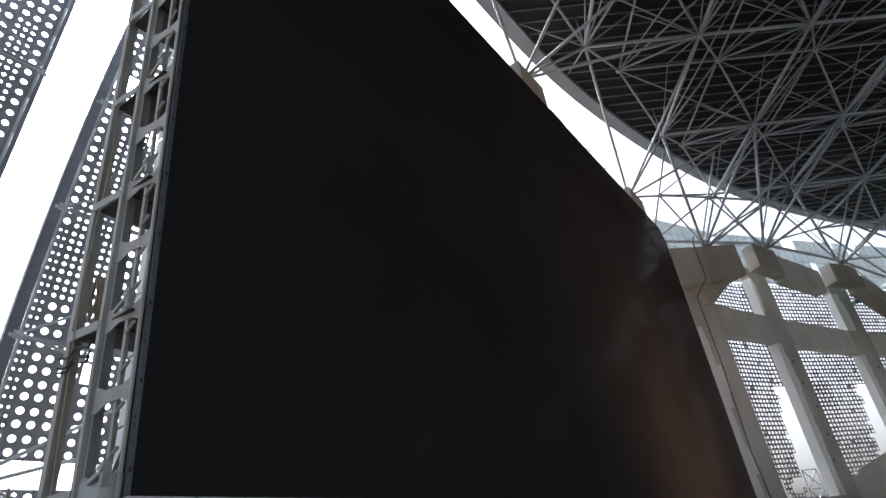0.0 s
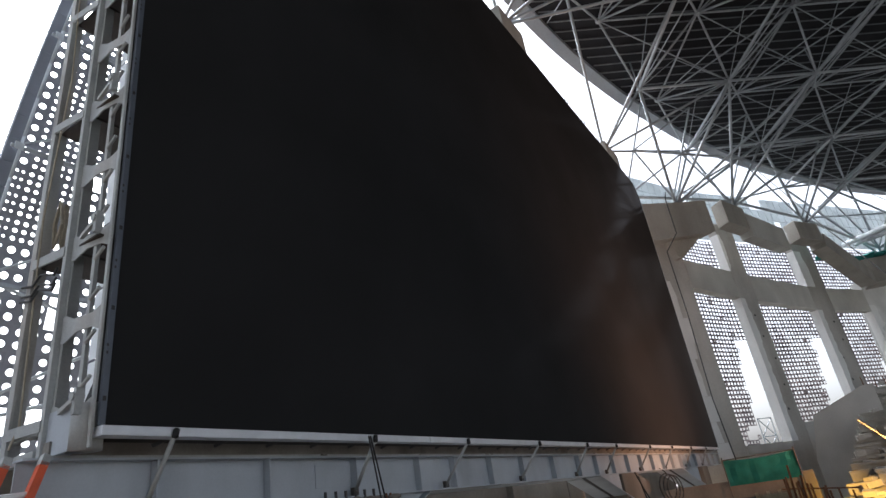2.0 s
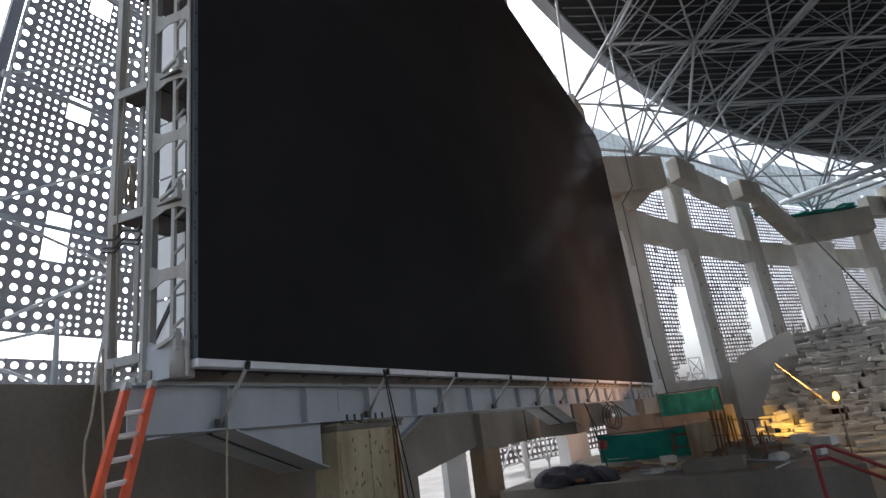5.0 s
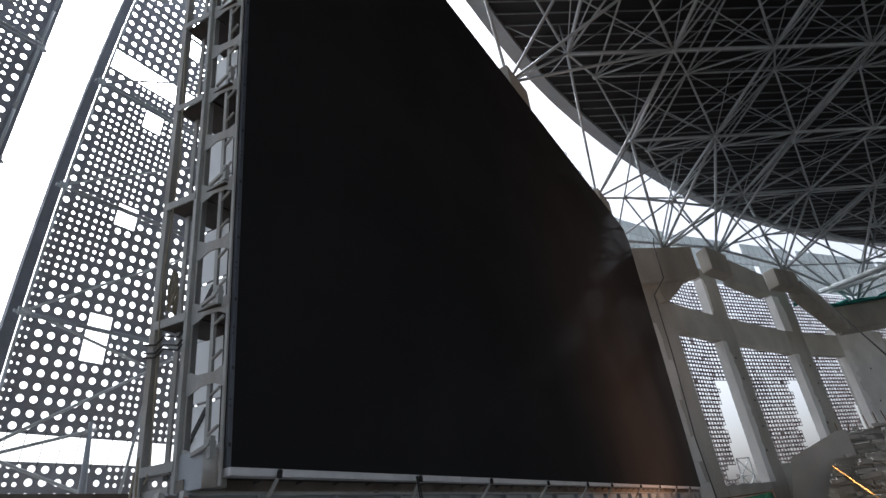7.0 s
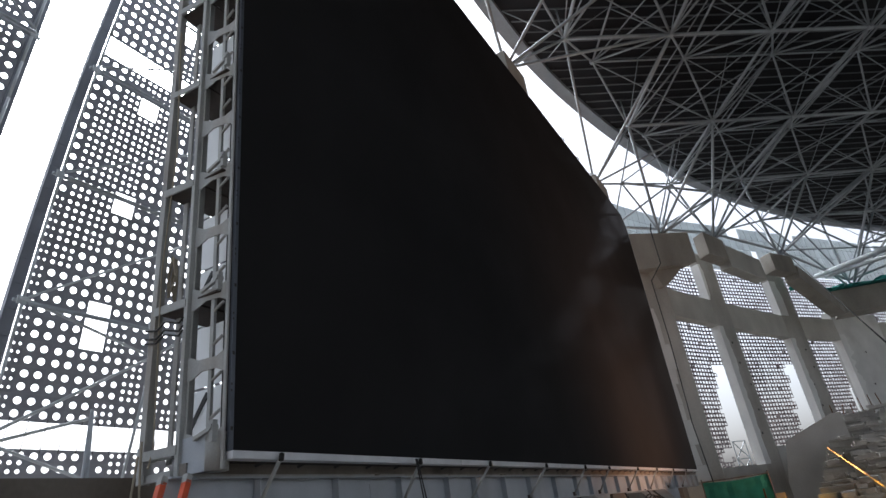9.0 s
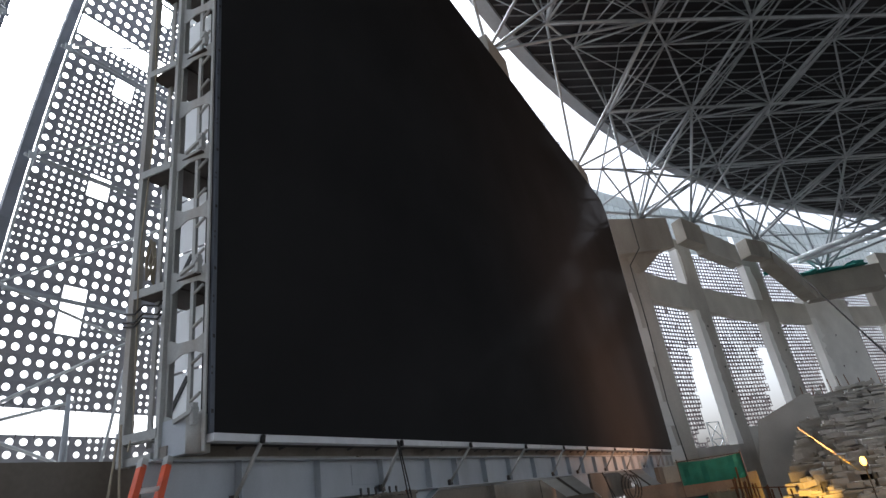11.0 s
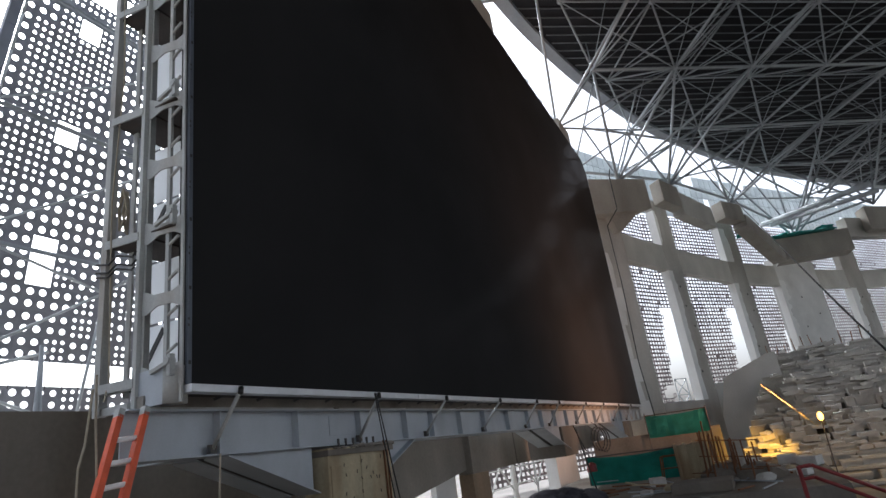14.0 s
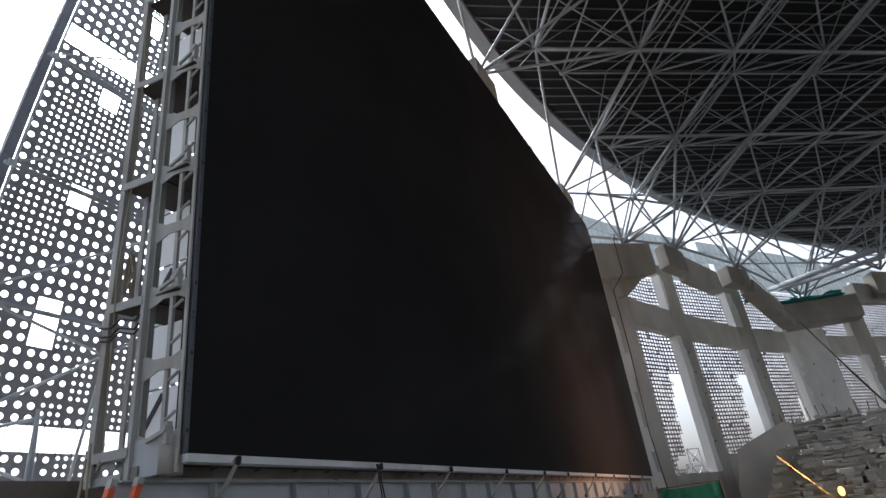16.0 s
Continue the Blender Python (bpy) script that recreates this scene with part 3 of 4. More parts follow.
tagged(cc, "white painted square concrete pier", "pier", kind="structure")
cc = part("concrete_pier", bbox(22.4, 24.1, 13.76, 14.4, -2.6, 0.515, 0.03), WET)
tagged(cc, "rusty brown concrete pier below the edge beam", "pier", kind="structure")
cc = part("plaster_wall", bbox(20.6, 22.38, 14.55, 14.8, -2.6, 1.2, 0.01), PLASTER)
tagged(cc, "white plastered wall end behind the concrete wall", "wall", kind="structure")
bf = thing("brace_frame", "white steel braced frame outside the opening", "steel frame", kind="structure", at=(36, 20, -2.6))
for xa, za, xb, zb, r_ in ((2, 0, 2, 6, 0.09), (7, 0, 7, 6, 0.22), (12, 0, 12, 6, 0.09), (17, 0, 17, 6, 0.09), (2, 0.6, 7, 4.6, 0.06), (7, 0.6, 2, 4.6, 0.06), (7, 0.6, 12, 4.6, 0.06), (12, 0.6, 7, 4.6, 0.06), (12, 0.6, 17, 4.6, 0.06), (17, 0.6, 12, 4.6, 0.06), (0, 2.4, 20, 2.4, 0.05), (0, 1.2, 20, 1.2, 0.05)):
    part("brace_tube", tube(bmesh.new(), (xa, 0, za), (xb, 0.1, zb), r_), PLASTER, bf, smooth=True)

# ---- columns of the far stand ----
def polar(az, d):
    return Vector((-0.826 + d * math.cos(radians(az)), 3.014 + d * math.sin(radians(az)), 0))


def frame_column(name, left, right, depth, z1, label, mat=CONCRETE):
    r = (right - left).normalized()
    out = Vector((-r.y, r.x, 0))
    if out.y < 0:
        out = -out
    lo = Vector((0, 0, -2.6))
    b = extrude(bmesh.new(), [left + lo, right + lo, right + out * depth + lo, left + out * depth + lo], (0, 0, z1 + 2.6))
    bmesh.ops.bevel(b, geom=b.edges[:], offset=0.06, segments=1, affect="EDGES")
    o = part(name, b, mat)
    return tagged(o, label, "column", "columns of the stand", "structure")


K = 1.12
C = {"c0": (polar(10.2, 47.6 * K), polar(6.88, 50.1 * K)), "c1": (polar(3.6, 57.0 * K), polar(2.4, 59.6 * K)),
     "c2": (polar(-1.42, 70.2 * K), polar(-2.55, 72.9 * K)), "c3": (polar(-4.8, 78.6 * K), polar(-7.6, 86.9 * K)),
     "c4": (polar(-9.5, 92.1 * K), polar(-10.56, 96.2 * K)), "c5": (polar(-13.2, 101 * K), polar(-14.4, 105 * K)), "c6": (polar(-17, 112 * K), polar(-18.2, 116 * K))}
for key, (l, r) in C.items():
    frame_column("stand_column", l, r, {"c0": 1.7, "c3": 1.15}.get(key, 0.88), {"c0": 22.5, "c1": 24.3, "c2": 24.9, "c3": 20.0}.get(key, 23.0), "tall pale concrete column of the stand, patched with white", PATCHY if key != "c3" else PLASTER)


def span(a, b, z0, z1, depth, name, label, mat=BEAM):
    r = (b - a).normalized()
    out = Vector((-r.y, r.x, 0))
    out = out if out.y > 0 else -out
    bm = extrude(bmesh.new(), [a + Vector((0, 0, z0)), b + Vector((0, 0, z0)), b + Vector((0, 0, z1)), a + Vector((0, 0, z1))], out * depth)
    o = part(name, bm, mat)
    return tagged(o, label, "beam", "beams of the stand", "structure")


keys = list(C)
for p, q in zip(keys, keys[1:]):
    span(C[p][1], C[q][0], 16.25, 18.95, 0.8, "stand_beam", "grey concrete beam between the stand columns")
    span(C[p][1], C[q][0], -2.6, 3.0 if p == "c0" else 4.5, 0.8, "parapet_wall", "low concrete wall between the stand columns")
# cantilever cap beside the screen
a, e = polar(9.6, 52.4), polar(3.56, 56.5)
r = (e - a)
b = extrude(bmesh.new(), [a + Vector((0, 0, 20.15)), e + Vector((0, 0, 20.75)), e + Vector((0, 0, 23.85)), a + Vector((0, 0, 23.85))], (1.2, 2.8, 0))
tagged(part("cantilever_cap", b, CONCRETE), "big pale concrete cantilever cap on a column", "concrete beam", kind="structure")
back = Vector((0.5, 0.7, 0))
b = extrude(bmesh.new(), [a + back + r * 0.44 + Vector((0, 0, 20.3)), a + back + r * 0.5 + Vector((0, 0, 18.85)), a + back + r * 0.56 + Vector((0, 0, 18.8)), a + back + r * 0.86 + Vector((0, 0, 20.6)), a + back + r * 0.86 + Vector((0, 0, 21.2)), a + back + r * 0.44 + Vector((0, 0, 21.2))], (0.9, 1.8, 0))
tagged(part("cap_haunch", b, CONCRETE), "haunched underside of the concrete cap", "concrete beam", kind="structure")


def cap_block(k0, left, right, z0, z1):
    b = extrude(bmesh.new(), [k0 + Vector((0, 0, z0)), left + Vector((0, 0, z0)), left + right - k0 + Vector((0, 0, z0)), right + Vector((0, 0, z0))], (0, 0, z1 - z0))
    bmesh.ops.bevel(b, geom=b.edges[:], offset=0.05, segments=1, affect="EDGES")
    return tagged(part("cap_block", b, CONCRETE), "pale concrete bracket block on a stand column", "concrete block", "column head blocks", "structure")


cap_block(polar(2.28, 57.6), polar(3.3, 58.6), polar(0.9, 61.4), 21.6, 23.9)
cap_block(polar(-2.36, 69.8), polar(-1.42, 70.8), polar(-3.82, 73.4), 21.9, 23.95)
cap_block(polar(-5.5, 82.0), polar(-5.0, 85.0), polar(-10.8, 86.0), 18.2, 21.0)
cap_block(polar(-12.3, 88.0), polar(-11.6, 90.0), polar(-14.0, 92.0), 20.5, 23.5)
span(polar(0.85, 61.9), polar(-1.4, 69.9), 21.1, 23.5, 1.2, "stand_beam", "grey concrete beam between the column heads")
span(polar(-10.8, 87), polar(-17, 105), 20.0, 22.5, 1.2, "stand_beam", "grey concrete beam between the column heads")
b = bar(bmesh.new(), polar(-3.3, 73.5) + Vector((0, 0, 22.0)), polar(-5.4, 82.5) + Vector((0, 0, 18.8)), 1.6, 1.6)
tagged(part("raking_beam", b, CONCRETE), "sloping concrete raker beam between column heads", "beam", kind="structure")


def plaster_skin(key, z0, z1, share, seed):
    """A coat of white plaster on a column's side and part of its front, with a ragged edge."""
    l_, r_ = C[key]
    d_ = (r_ - l_).normalized()
    back_ = Vector((-d_.y, d_.x, 0))
    back_ = back_ if back_.y > 0 else -back_
    wide = (r_ - l_).length
    n_ = 44
    edge_ = []
    for q in range(n_ + 1):
        z_ = z0 + (z1 - z0) * q / n_
        u_ = share + 0.1 * noise.noise(Vector((z_ * 0.35, seed, 0))) + 0.08 * noise.noise(Vector((z_ * 1.6, seed, 3)))
        edge_.append(l_ + d_ * wide * max(0.05, u_) + Vector((0, 0, z_)))
    bm = bmesh.new()
    for p_, q_ in zip(edge_, edge_[1:]):
        a_, b_ = l_ - d_ * 0.03 + Vector((0, 0, p_.z)), l_ - d_ * 0.03 + Vector((0, 0, q_.z))
        extrude(bm, [a_, p_, q_, b_], -back_ * 0.035)
    box_ = [l_ - d_ * 0.034, l_ - d_ * 0.004, l_ - d_ * 0.004 + back_ * 0.84, l_ - d_ * 0.034 + back_ * 0.84]
    extrude(bm, [p_ + Vector((0, 0, z0)) for p_ in box_], (0, 0, z1 - z0))
    return tagged(part("plaster_skin", bm, WHITECOAT), "ragged white plaster coat on a concrete column", "plaster", "plaster coats", "structure")


for key, z0, z1, share in (("c1", 3.0, 16.2, 0.3), ("c1", 19.0, 23.0, 0.12), ("c2", 4.5, 16.2, 0.24), ("c2", 19.0, 23.4, 0.4), ("c3", 4.5, 17.0, 0.1), ("c4", 4.5, 16.2, 0.3), ("c5", 4.5, 16.2, 0.3)):
    plaster_skin(key, z0, z1, share, z1 + ord(key[1]))
# blocks behind the top of the screen
for xa, xb, zt in ((25.2, 28.2, 26.4), (28.5, 30.4, 24.95), (42.5, 45.7, 26.1)):
    b = bbox(xa, xb, 10.9, 12.1, 3.2, zt, 0.06)
    tagged(part("concrete_block", b, CONCRETE), "rough concrete block showing above the screen", "concrete block", "blocks above the screen", "structure")
for xa in (32.6, 35.6, 38.4):
    hk = thing("lifting_hook", "thin bent steel hook on the screen's top edge", "hook", "hooks on the screen", at=(xa, 10.62, SZ1))
    part("stem", wire(bmesh.new(), [(0, 0, -0.1), (0, 0, 0.35), (0.5, 0, 0.6), (0.7, 0, 0.45)], 0.03), DARKSTEEL, hk)

# ---- outer facade behind the columns ----
LINE = [(46, 25), (60, 19.5), (74, 15), (84, 10.5), (99, 0.5), (120, -14), (145, -31), (170, -55), (185, -90)]


def far_facade():
    rnd = random.Random(5)
    verts, faces = [], []
    cw, ch, z0 = 0.62, 0.52, -2.0
    for (xa, ya), (xb, yb) in zip(LINE, LINE[1:]):
        a, b = Vector((xa, ya, 0)), Vector((xb, yb, 0))
        n = int((b - a).length / cw)
        d = (b - a) / n
        for i in range(n):
            if i % 9 == 7 and noise.noise(Vector((i * 3.1, xa, 0))) > 0.0:
                lowgap = rnd.randint(4, 18)
            else:
                lowgap = -1
            for j in range(62):
                xm, zm = (a + d * i).x, z0 + ch * j
                wob = 0.9 * noise.noise(Vector((j * 0.6, xa, 1.7)))
                step_ = 0.14 * (zm - 3.2) + wob
                if 3.2 < zm < 16 and (81.6 + step_ < xm < 86.0 or 93.8 + step_ < xm < 98.4 or 105.0 + step_ < xm < 108.4):
                    continue
                if 3 < zm < 5.5 and noise.noise(Vector((i * 0.4, j * 0.6, xa))) > 0.05:
                    continue
                if lowgap >= 0 and 8 < j < 8 + lowgap:
                    continue
                p = a + d * i + Vector((0, 0, z0 + ch * j))
                u, v = d, Vector((0, 0, ch))
                f = 0.185 + 0.07 * noise.noise(Vector((i // 5 * 1.7, j // 6 * 2.3, xa))) + 0.07 * rnd.random()
                if rnd.random() < 0.025:
                    f = rnd.uniform(0.3, 0.46)
                k = len(verts)
                verts += [p, p + u, p + u + v, p + v, p + u * f + v * f, p + u * (1 - f) + v * f, p + u * (1 - f) + v * (1 - f), p + u * f + v * (1 - f)]
                faces += [(k, k + 1, k + 5, k + 4), (k + 1, k + 2, k + 6, k + 5), (k + 2, k + 3, k + 7, k + 6), (k + 3, k, k + 4, k + 7)]
    me = bpy.data.meshes.new("outer_facade")
    me.from_pydata(verts, [], faces)
    me.materials.append(FARSKIN)
    return me


of = new("outer_facade", far_facade())
tagged(of, "perforated grey metal cladding beyond the stand columns", "facade", kind="stuff")
for (xa, ya), (xb, yb) in zip(LINE[1:], LINE[2:]):
    a, b2 = Vector((xa, ya, 0)), Vector((xb, yb, 0))
    bm = bmesh.new()
    n = max(1, int((b2 - a).length / 1.3))
    for i in range(n):
        p, q = a.lerp(b2, i / n), a.lerp(b2, (i + 0.93) / n)
        for z in (30.6, 32.5, 34.4, 36.3):
            if noise.noise(Vector((i * 0.55, z * 0.7, xa))) > (0.5 if z < 35 else 0.3):
                continue
            extrude(bm, [p + Vector((0, 0, z)), q + Vector((0, 0, z)), q + Vector((0, 0, z + 1.82)), p + Vector((0, 0, z + 1.82))], (0.1, 0.2, 0))
    tagged(part("upper_cladding", bm, PALE), "pale blue-grey cladding panels along the facade top", "cladding", kind="structure")

# ---- stand terraces ----
TERR = random.Random(11)


def terrace(k):
    """One row of the stand, as separate precast units of uneven length."""
    x = 36 + 0.66 * k
    z = -1.5 + 0.29 * k
    y1 = 4.7 - 0.16 * k if k >= 0 else 0.9
    root = thing("terrace_row", "grey precast concrete terrace row with loose slabs", "terrace", "terrace rows", "structure", at=(x, y1, z))
    y = 0.0
    while y > -34:
        w = TERR.choice((0.6, 0.95, 1.25, 1.6, 2.1)) * TERR.uniform(0.9, 1.1)
        dx, dz = TERR.uniform(-0.16, 0.16), TERR.uniform(-0.05, 0.05)
        b = bbox(dx, dx + 0.95, y - w, y - 0.025, -0.13 + dz, dz)
        box(b, dx + TERR.uniform(0.12, 0.3), dx + 0.93, y - w + 0.02, y - 0.045, -0.6 + dz, -0.134 + dz)
        if TERR.random() < 0.12:
            b.free()
            y -= w
            continue
        part("precast_unit", b, PRECAST, root)
        y -= w + max(0.0, TERR.uniform(-0.5, 0.35))
    return root


for k in range(-3, 24):
    terrace(k)
under = extrude(bmesh.new(), [(37.2, 4.5, -2.6), (70, -1.5, -2.6), (70, -1.5, 4.6), (53.2, 0.9, 4.6), (37.2, 4.5, -2.1)], (-2, -46, 0))
tagged(part("stand_base", under, RAW), "rough concrete bank below the terraces", "stand", kind="structure")

b = extrude(bmesh.new(), [(48, 5.1, -2.6), (48, 5.08, 1.3), (48, 4.4, 3.9), (48, 1.2, 5.15), (48, 0.6, 5.15), (48, 0.6, -2.6)], (0.4, 0.0, 0))
tagged(part("stair_parapet", b, PLASTER), "pale plastered sloping parapet beside the terraces", "parapet", kind="structure")
for k in range(260):
    x = TERR.uniform(36.5, 51.5)
    kk = (x - 36) / 0.66
    y = 4.2 - 0.16 * kk - abs(TERR.gauss(0, 9))
    sl = TERR.uniform(0.15, 0.8)
    rub = new("loose_slab", mesh("loose_slab", bbox(-sl / 2, sl / 2, -sl * 0.8, sl * 0.8, 0, TERR.uniform(0.06, 0.3)), PRECAST))
    rub.matrix_basis = pose(x, y, -1.5 + 0.29 * math.floor(kk) + 0.02, TERR.gauss(0, 4), TERR.gauss(0, 4), TERR.choice((0, 90)) + TERR.gauss(0, 9))
    tagged(rub, "loose grey concrete slab lying on the terraces", "concrete slab", "loose slabs")

# ---- roof ----
RIM = [(-60, 6), (-20, 11), (0, 12.4), (13, 12.8), (26, 12.8), (34, 12.55), (42, 11.6), (52, 9.6), (64, 6.2), (75, 1.7), (87, -4.5), (98, -11.6), (116, -26), (135, -46), (150, -72)]


def catmull(pts, n):
    out = []
    for i in range(len(pts) - 1):
        p = [Vector((*pts[max(0, min(len(pts) - 1, i + k))], 0)) for k in (-1, 0, 1, 2)]
        for s in range(n):
            t = s / n
            out.append(0.5 * (2 * p[1] + (p[2] - p[0]) * t + (2 * p[0] - 5 * p[1] + 4 * p[2] - p[3]) * t * t + (3 * p[1] - p[0] - 3 * p[2] + p[3]) * t ** 3))
    return out + [Vector((*pts[-1], 0))]


rim = catmull(RIM, 5)
ZD = 34.0
b = bmesh.new()
lo = [b.verts.new((p.x, p.y, ZD)) for p in rim] + [b.verts.new(p) for p in ((120, -72, ZD), (-60, -70, ZD))]
hi = [b.verts.new((v.co.x, v.co.y, ZD + 1.0)) for v in lo]
b.faces.new(lo[::-1])
b.faces.new(hi)
for k in range(len(lo)):
    b.faces.new((lo[k], lo[(k + 1) % len(lo)], hi[(k + 1) % len(lo)], hi[k]))
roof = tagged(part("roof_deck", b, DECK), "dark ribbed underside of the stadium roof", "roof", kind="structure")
b = bmesh.new()
for p, q in zip(rim, rim[1:]):
    d = (q - p).normalized()
    s = Vector((d.y, -d.x, 0))
    bar(b, p + s * 0.45 + Vector((0, 0, ZD - 0.15)), q + s * 0.45 + Vector((0, 0, ZD - 0.15)), 1.0, 0.5)
tagged(part("roof_fascia", b, EDGE), "grey gutter edge round the roof", "roof edge", kind="structure")
# directions of the two chord families
la, lb = Vector((-9.0, -5.5, 0)), Vector((4.6, -6.4, 0))


def inside(p, margin=0.0):
    """How far p lies inside the roof's rim (positive: covered)."""
    best = None
    for u, v in zip(rim, rim[1:]):
        if u.x - 0.01 <= p.x <= v.x + 0.01 and v.x > u.x:
            t = (p.x - u.x) / (v.x - u.x)
            best = u.y + (v.y - u.y) * t - p.y
    return best is not None and best > margin


purlins = bmesh.new()
for k in range(-90, 120):
    o = Vector((50, 1.2, ZD - 0.12)) + la * (k * 0.1)
    s0, s1 = None, None
    for q in range(-60, 140):
        p = o + lb * (q * 0.1)
        if inside(p, 0.8) and -40 < p.x < 140 and p.y > -56:
            s0 = q if s0 is None else s0
            s1 = q
    if s0 is not None and s1 > s0:
        bar(purlins, o + lb * (s0 * 0.1), o + lb * (s1 * 0.1), 0.07, 0.1)
tagged(part("roof_purlins", purlins, PURLIN), "thin grey purlins under the roof deck", "purlins", kind="stuff")

ORIG = Vector((50, 1.2, 31.0))
TOPZ = Vector((0, 0, 2.6))
nodes_lo, nodes_hi = {}, {}
for i in range(-9, 9):
    for j in range(-4, 15):
        p = ORIG + la * i + lb * j
        if inside(p, -1.0) and p.y > -56 and p.x > 8:
            nodes_lo[i, j] = p
        t = ORIG + la * (i + 0.5) + lb * (j + 0.5)
        if inside(t, 0.6) and t.y > -56 and t.x > 8:
            nodes_hi[i, j] = t + TOPZ
truss = thing("roof_truss", "grey steel tube space frame below the roof deck", "roof truss", kind="structure", at=(50, 1.2, 31))
members = []
for (i, j), p in nodes_lo.items():
    for di, dj in ((1, 0), (0, 1)):
        if (i + di, j + dj) in nodes_lo:
            members.append((p, nodes_lo[i + di, j + dj], 0.125))
    for di, dj in ((0, 0), (-1, 0), (0, -1), (-1, -1)):
        if (i + di, j + dj) in nodes_hi:
            members.append((p, nodes_hi[i + di, j + dj], 0.085))
for (i, j), p in nodes_hi.items():
    for di, dj in ((1, 0), (0, 1)):
        if (i + di, j + dj) in nodes_hi:
            members.append((p, nodes_hi[i + di, j + dj], 0.085))
for (i, j), p in nodes_lo.items():
    for di, dj in ((1, 0), (0, -2), (-2, -1)):
        if (i + di, j + dj) in nodes_hi:
            members.append((p, nodes_hi[i + di, j + dj], 0.05))
for (i, j), p in nodes_hi.items():
    if (i + 1, j + 1) in nodes_hi:
        members.append((p, nodes_hi[i + 1, j + 1], 0.07))
# hangers and light bracing up to the deck
for (i, j), p in nodes_lo.items():
    up_ = Vector((0, 0, ZD - p.z - 0.2))
    if inside(p, 1.2):
        members.append((p, p + up_, 0.06))
    for di, dj in ((0.5, 0.0), (0.0, 0.5), (-0.5, 0.0), (0.0, -0.5)):
        t = p + la * di + lb * dj + up_
        if inside(t, 1.0):
            members.append((p, t, 0.042))
members.sort(key=lambda m: ((m[0] + m[1]) / 2 - Vector((20, 3, 28))).length)
inv = Matrix.Translation(-truss.location)
for p, q, r in members[:300]:
    o = part("truss_tube", tube(bmesh.new(), p, q, r, 8), TUBE, None, smooth=True)
    o.parent, o.matrix_parent_inverse = truss, inv
b = bmesh.new()
for p, q, r in members[300:]:
    tube(b, p, q, r, 6)
o = part("far_truss_tubes", b, TUBE, None)
o.parent, o.matrix_parent_inverse = truss, inv
o["kind"] = "stuff"
ball = bmesh.new()
bmesh.ops.create_icosphere(ball, subdivisions=2, radius=0.24)
ball = mesh("node_ball", ball, TUBE, True)
near = sorted(list(nodes_lo.values()) + list(nodes_hi.values()), key=lambda p: (p - Vector((20, 3, 28))).length)[:120]
for p in near:
    o = part("node_ball", ball, TUBE, None)
    o.parent = truss
    o.location = p - truss.location
# raking legs from the outer edge of the truss to the column heads
for n_, (hx, hd) in enumerate(((6.0, 55.5), (1.6, 60.5), (-3.0, 72.0), (-7.0, 84.0), (-13.0, 90.0))):
    foot = polar(hx, hd) + Vector((0, 0, 23.9 if n_ != 3 else 21.0))
    leg = thing("roof_leg", "grey steel tube legs from column head to roof truss", "roof support", "roof supports", "structure", at=foot)
    near4 = sorted(nodes_lo.values(), key=lambda p: (p - foot).length)[:5]
    for p in near4:
        part("leg_tube", tube(bmesh.new(), (0, 0, 0), p - foot, 0.13, 8), TUBE, leg, smooth=True)

for foot in (Vector((26.7, 11.5, 26.4)), Vector((44.1, 11.5, 26.1))):
    leg = thing("roof_leg", "grey steel tube legs from column head to roof truss", "roof support", "roof supports", "structure", at=foot)
    for p in sorted(nodes_lo.values(), key=lambda p: (p - foot).length)[:5]:
        part("leg_tube", tube(bmesh.new(), (0, 0, 0), p - foot, 0.1, 8), TUBE, leg, smooth=True)
ring = thing("ring_tubes", "grey steel tubes tying the column heads together", "roof support", kind="structure")
feet = [polar(az, d) + Vector((0, 0, z)) for az, d, z in ((10.0, 52.0, 24.6), (6.0, 55.5, 24.6), (1.6, 60.5, 24.6), (-3.0, 72.0, 24.6), (-7.0, 84.0, 22.2), (-13.0, 90.0, 24.6))]
for p, q in zip(feet, feet[1:]):
    up = Vector((-1.5, -2.0, 3.2))
    for a_, b_, r_ in ((p, q, 0.14), (p + up, q + up, 0.12), (p, q + up, 0.09), (p + up, q, 0.09), (p + up, q + up * 2, 0.07), (p, p + up * 2, 0.08)):
        part("ring_tube", tube(bmesh.new(), a_, b_, r_, 8), TUBE, ring, smooth=True)
for a_, b_, r_ in (((80.0, -4.0, 23.0), (66.0, -12.7, 20.6), 0.3), ((80.0, -5.0, 22.7), (64.0, -12.6, 19.2), 0.24)):
    part("ring_tube", tube(bmesh.new(), a_, b_, r_, 10), TUBE, ring, smooth=True)

# ---- far enclosure, out of view ----
for nm, co in (("wall_south", (-70, 170, -125, -124, -2.6, 16)), ("wall_west", (-71, -70, -124, 40, -2.6, 20))):
    tagged(part(nm, bbox(*co), CONCRETE), "plain concrete far side of the bowl", "wall", kind="structure")

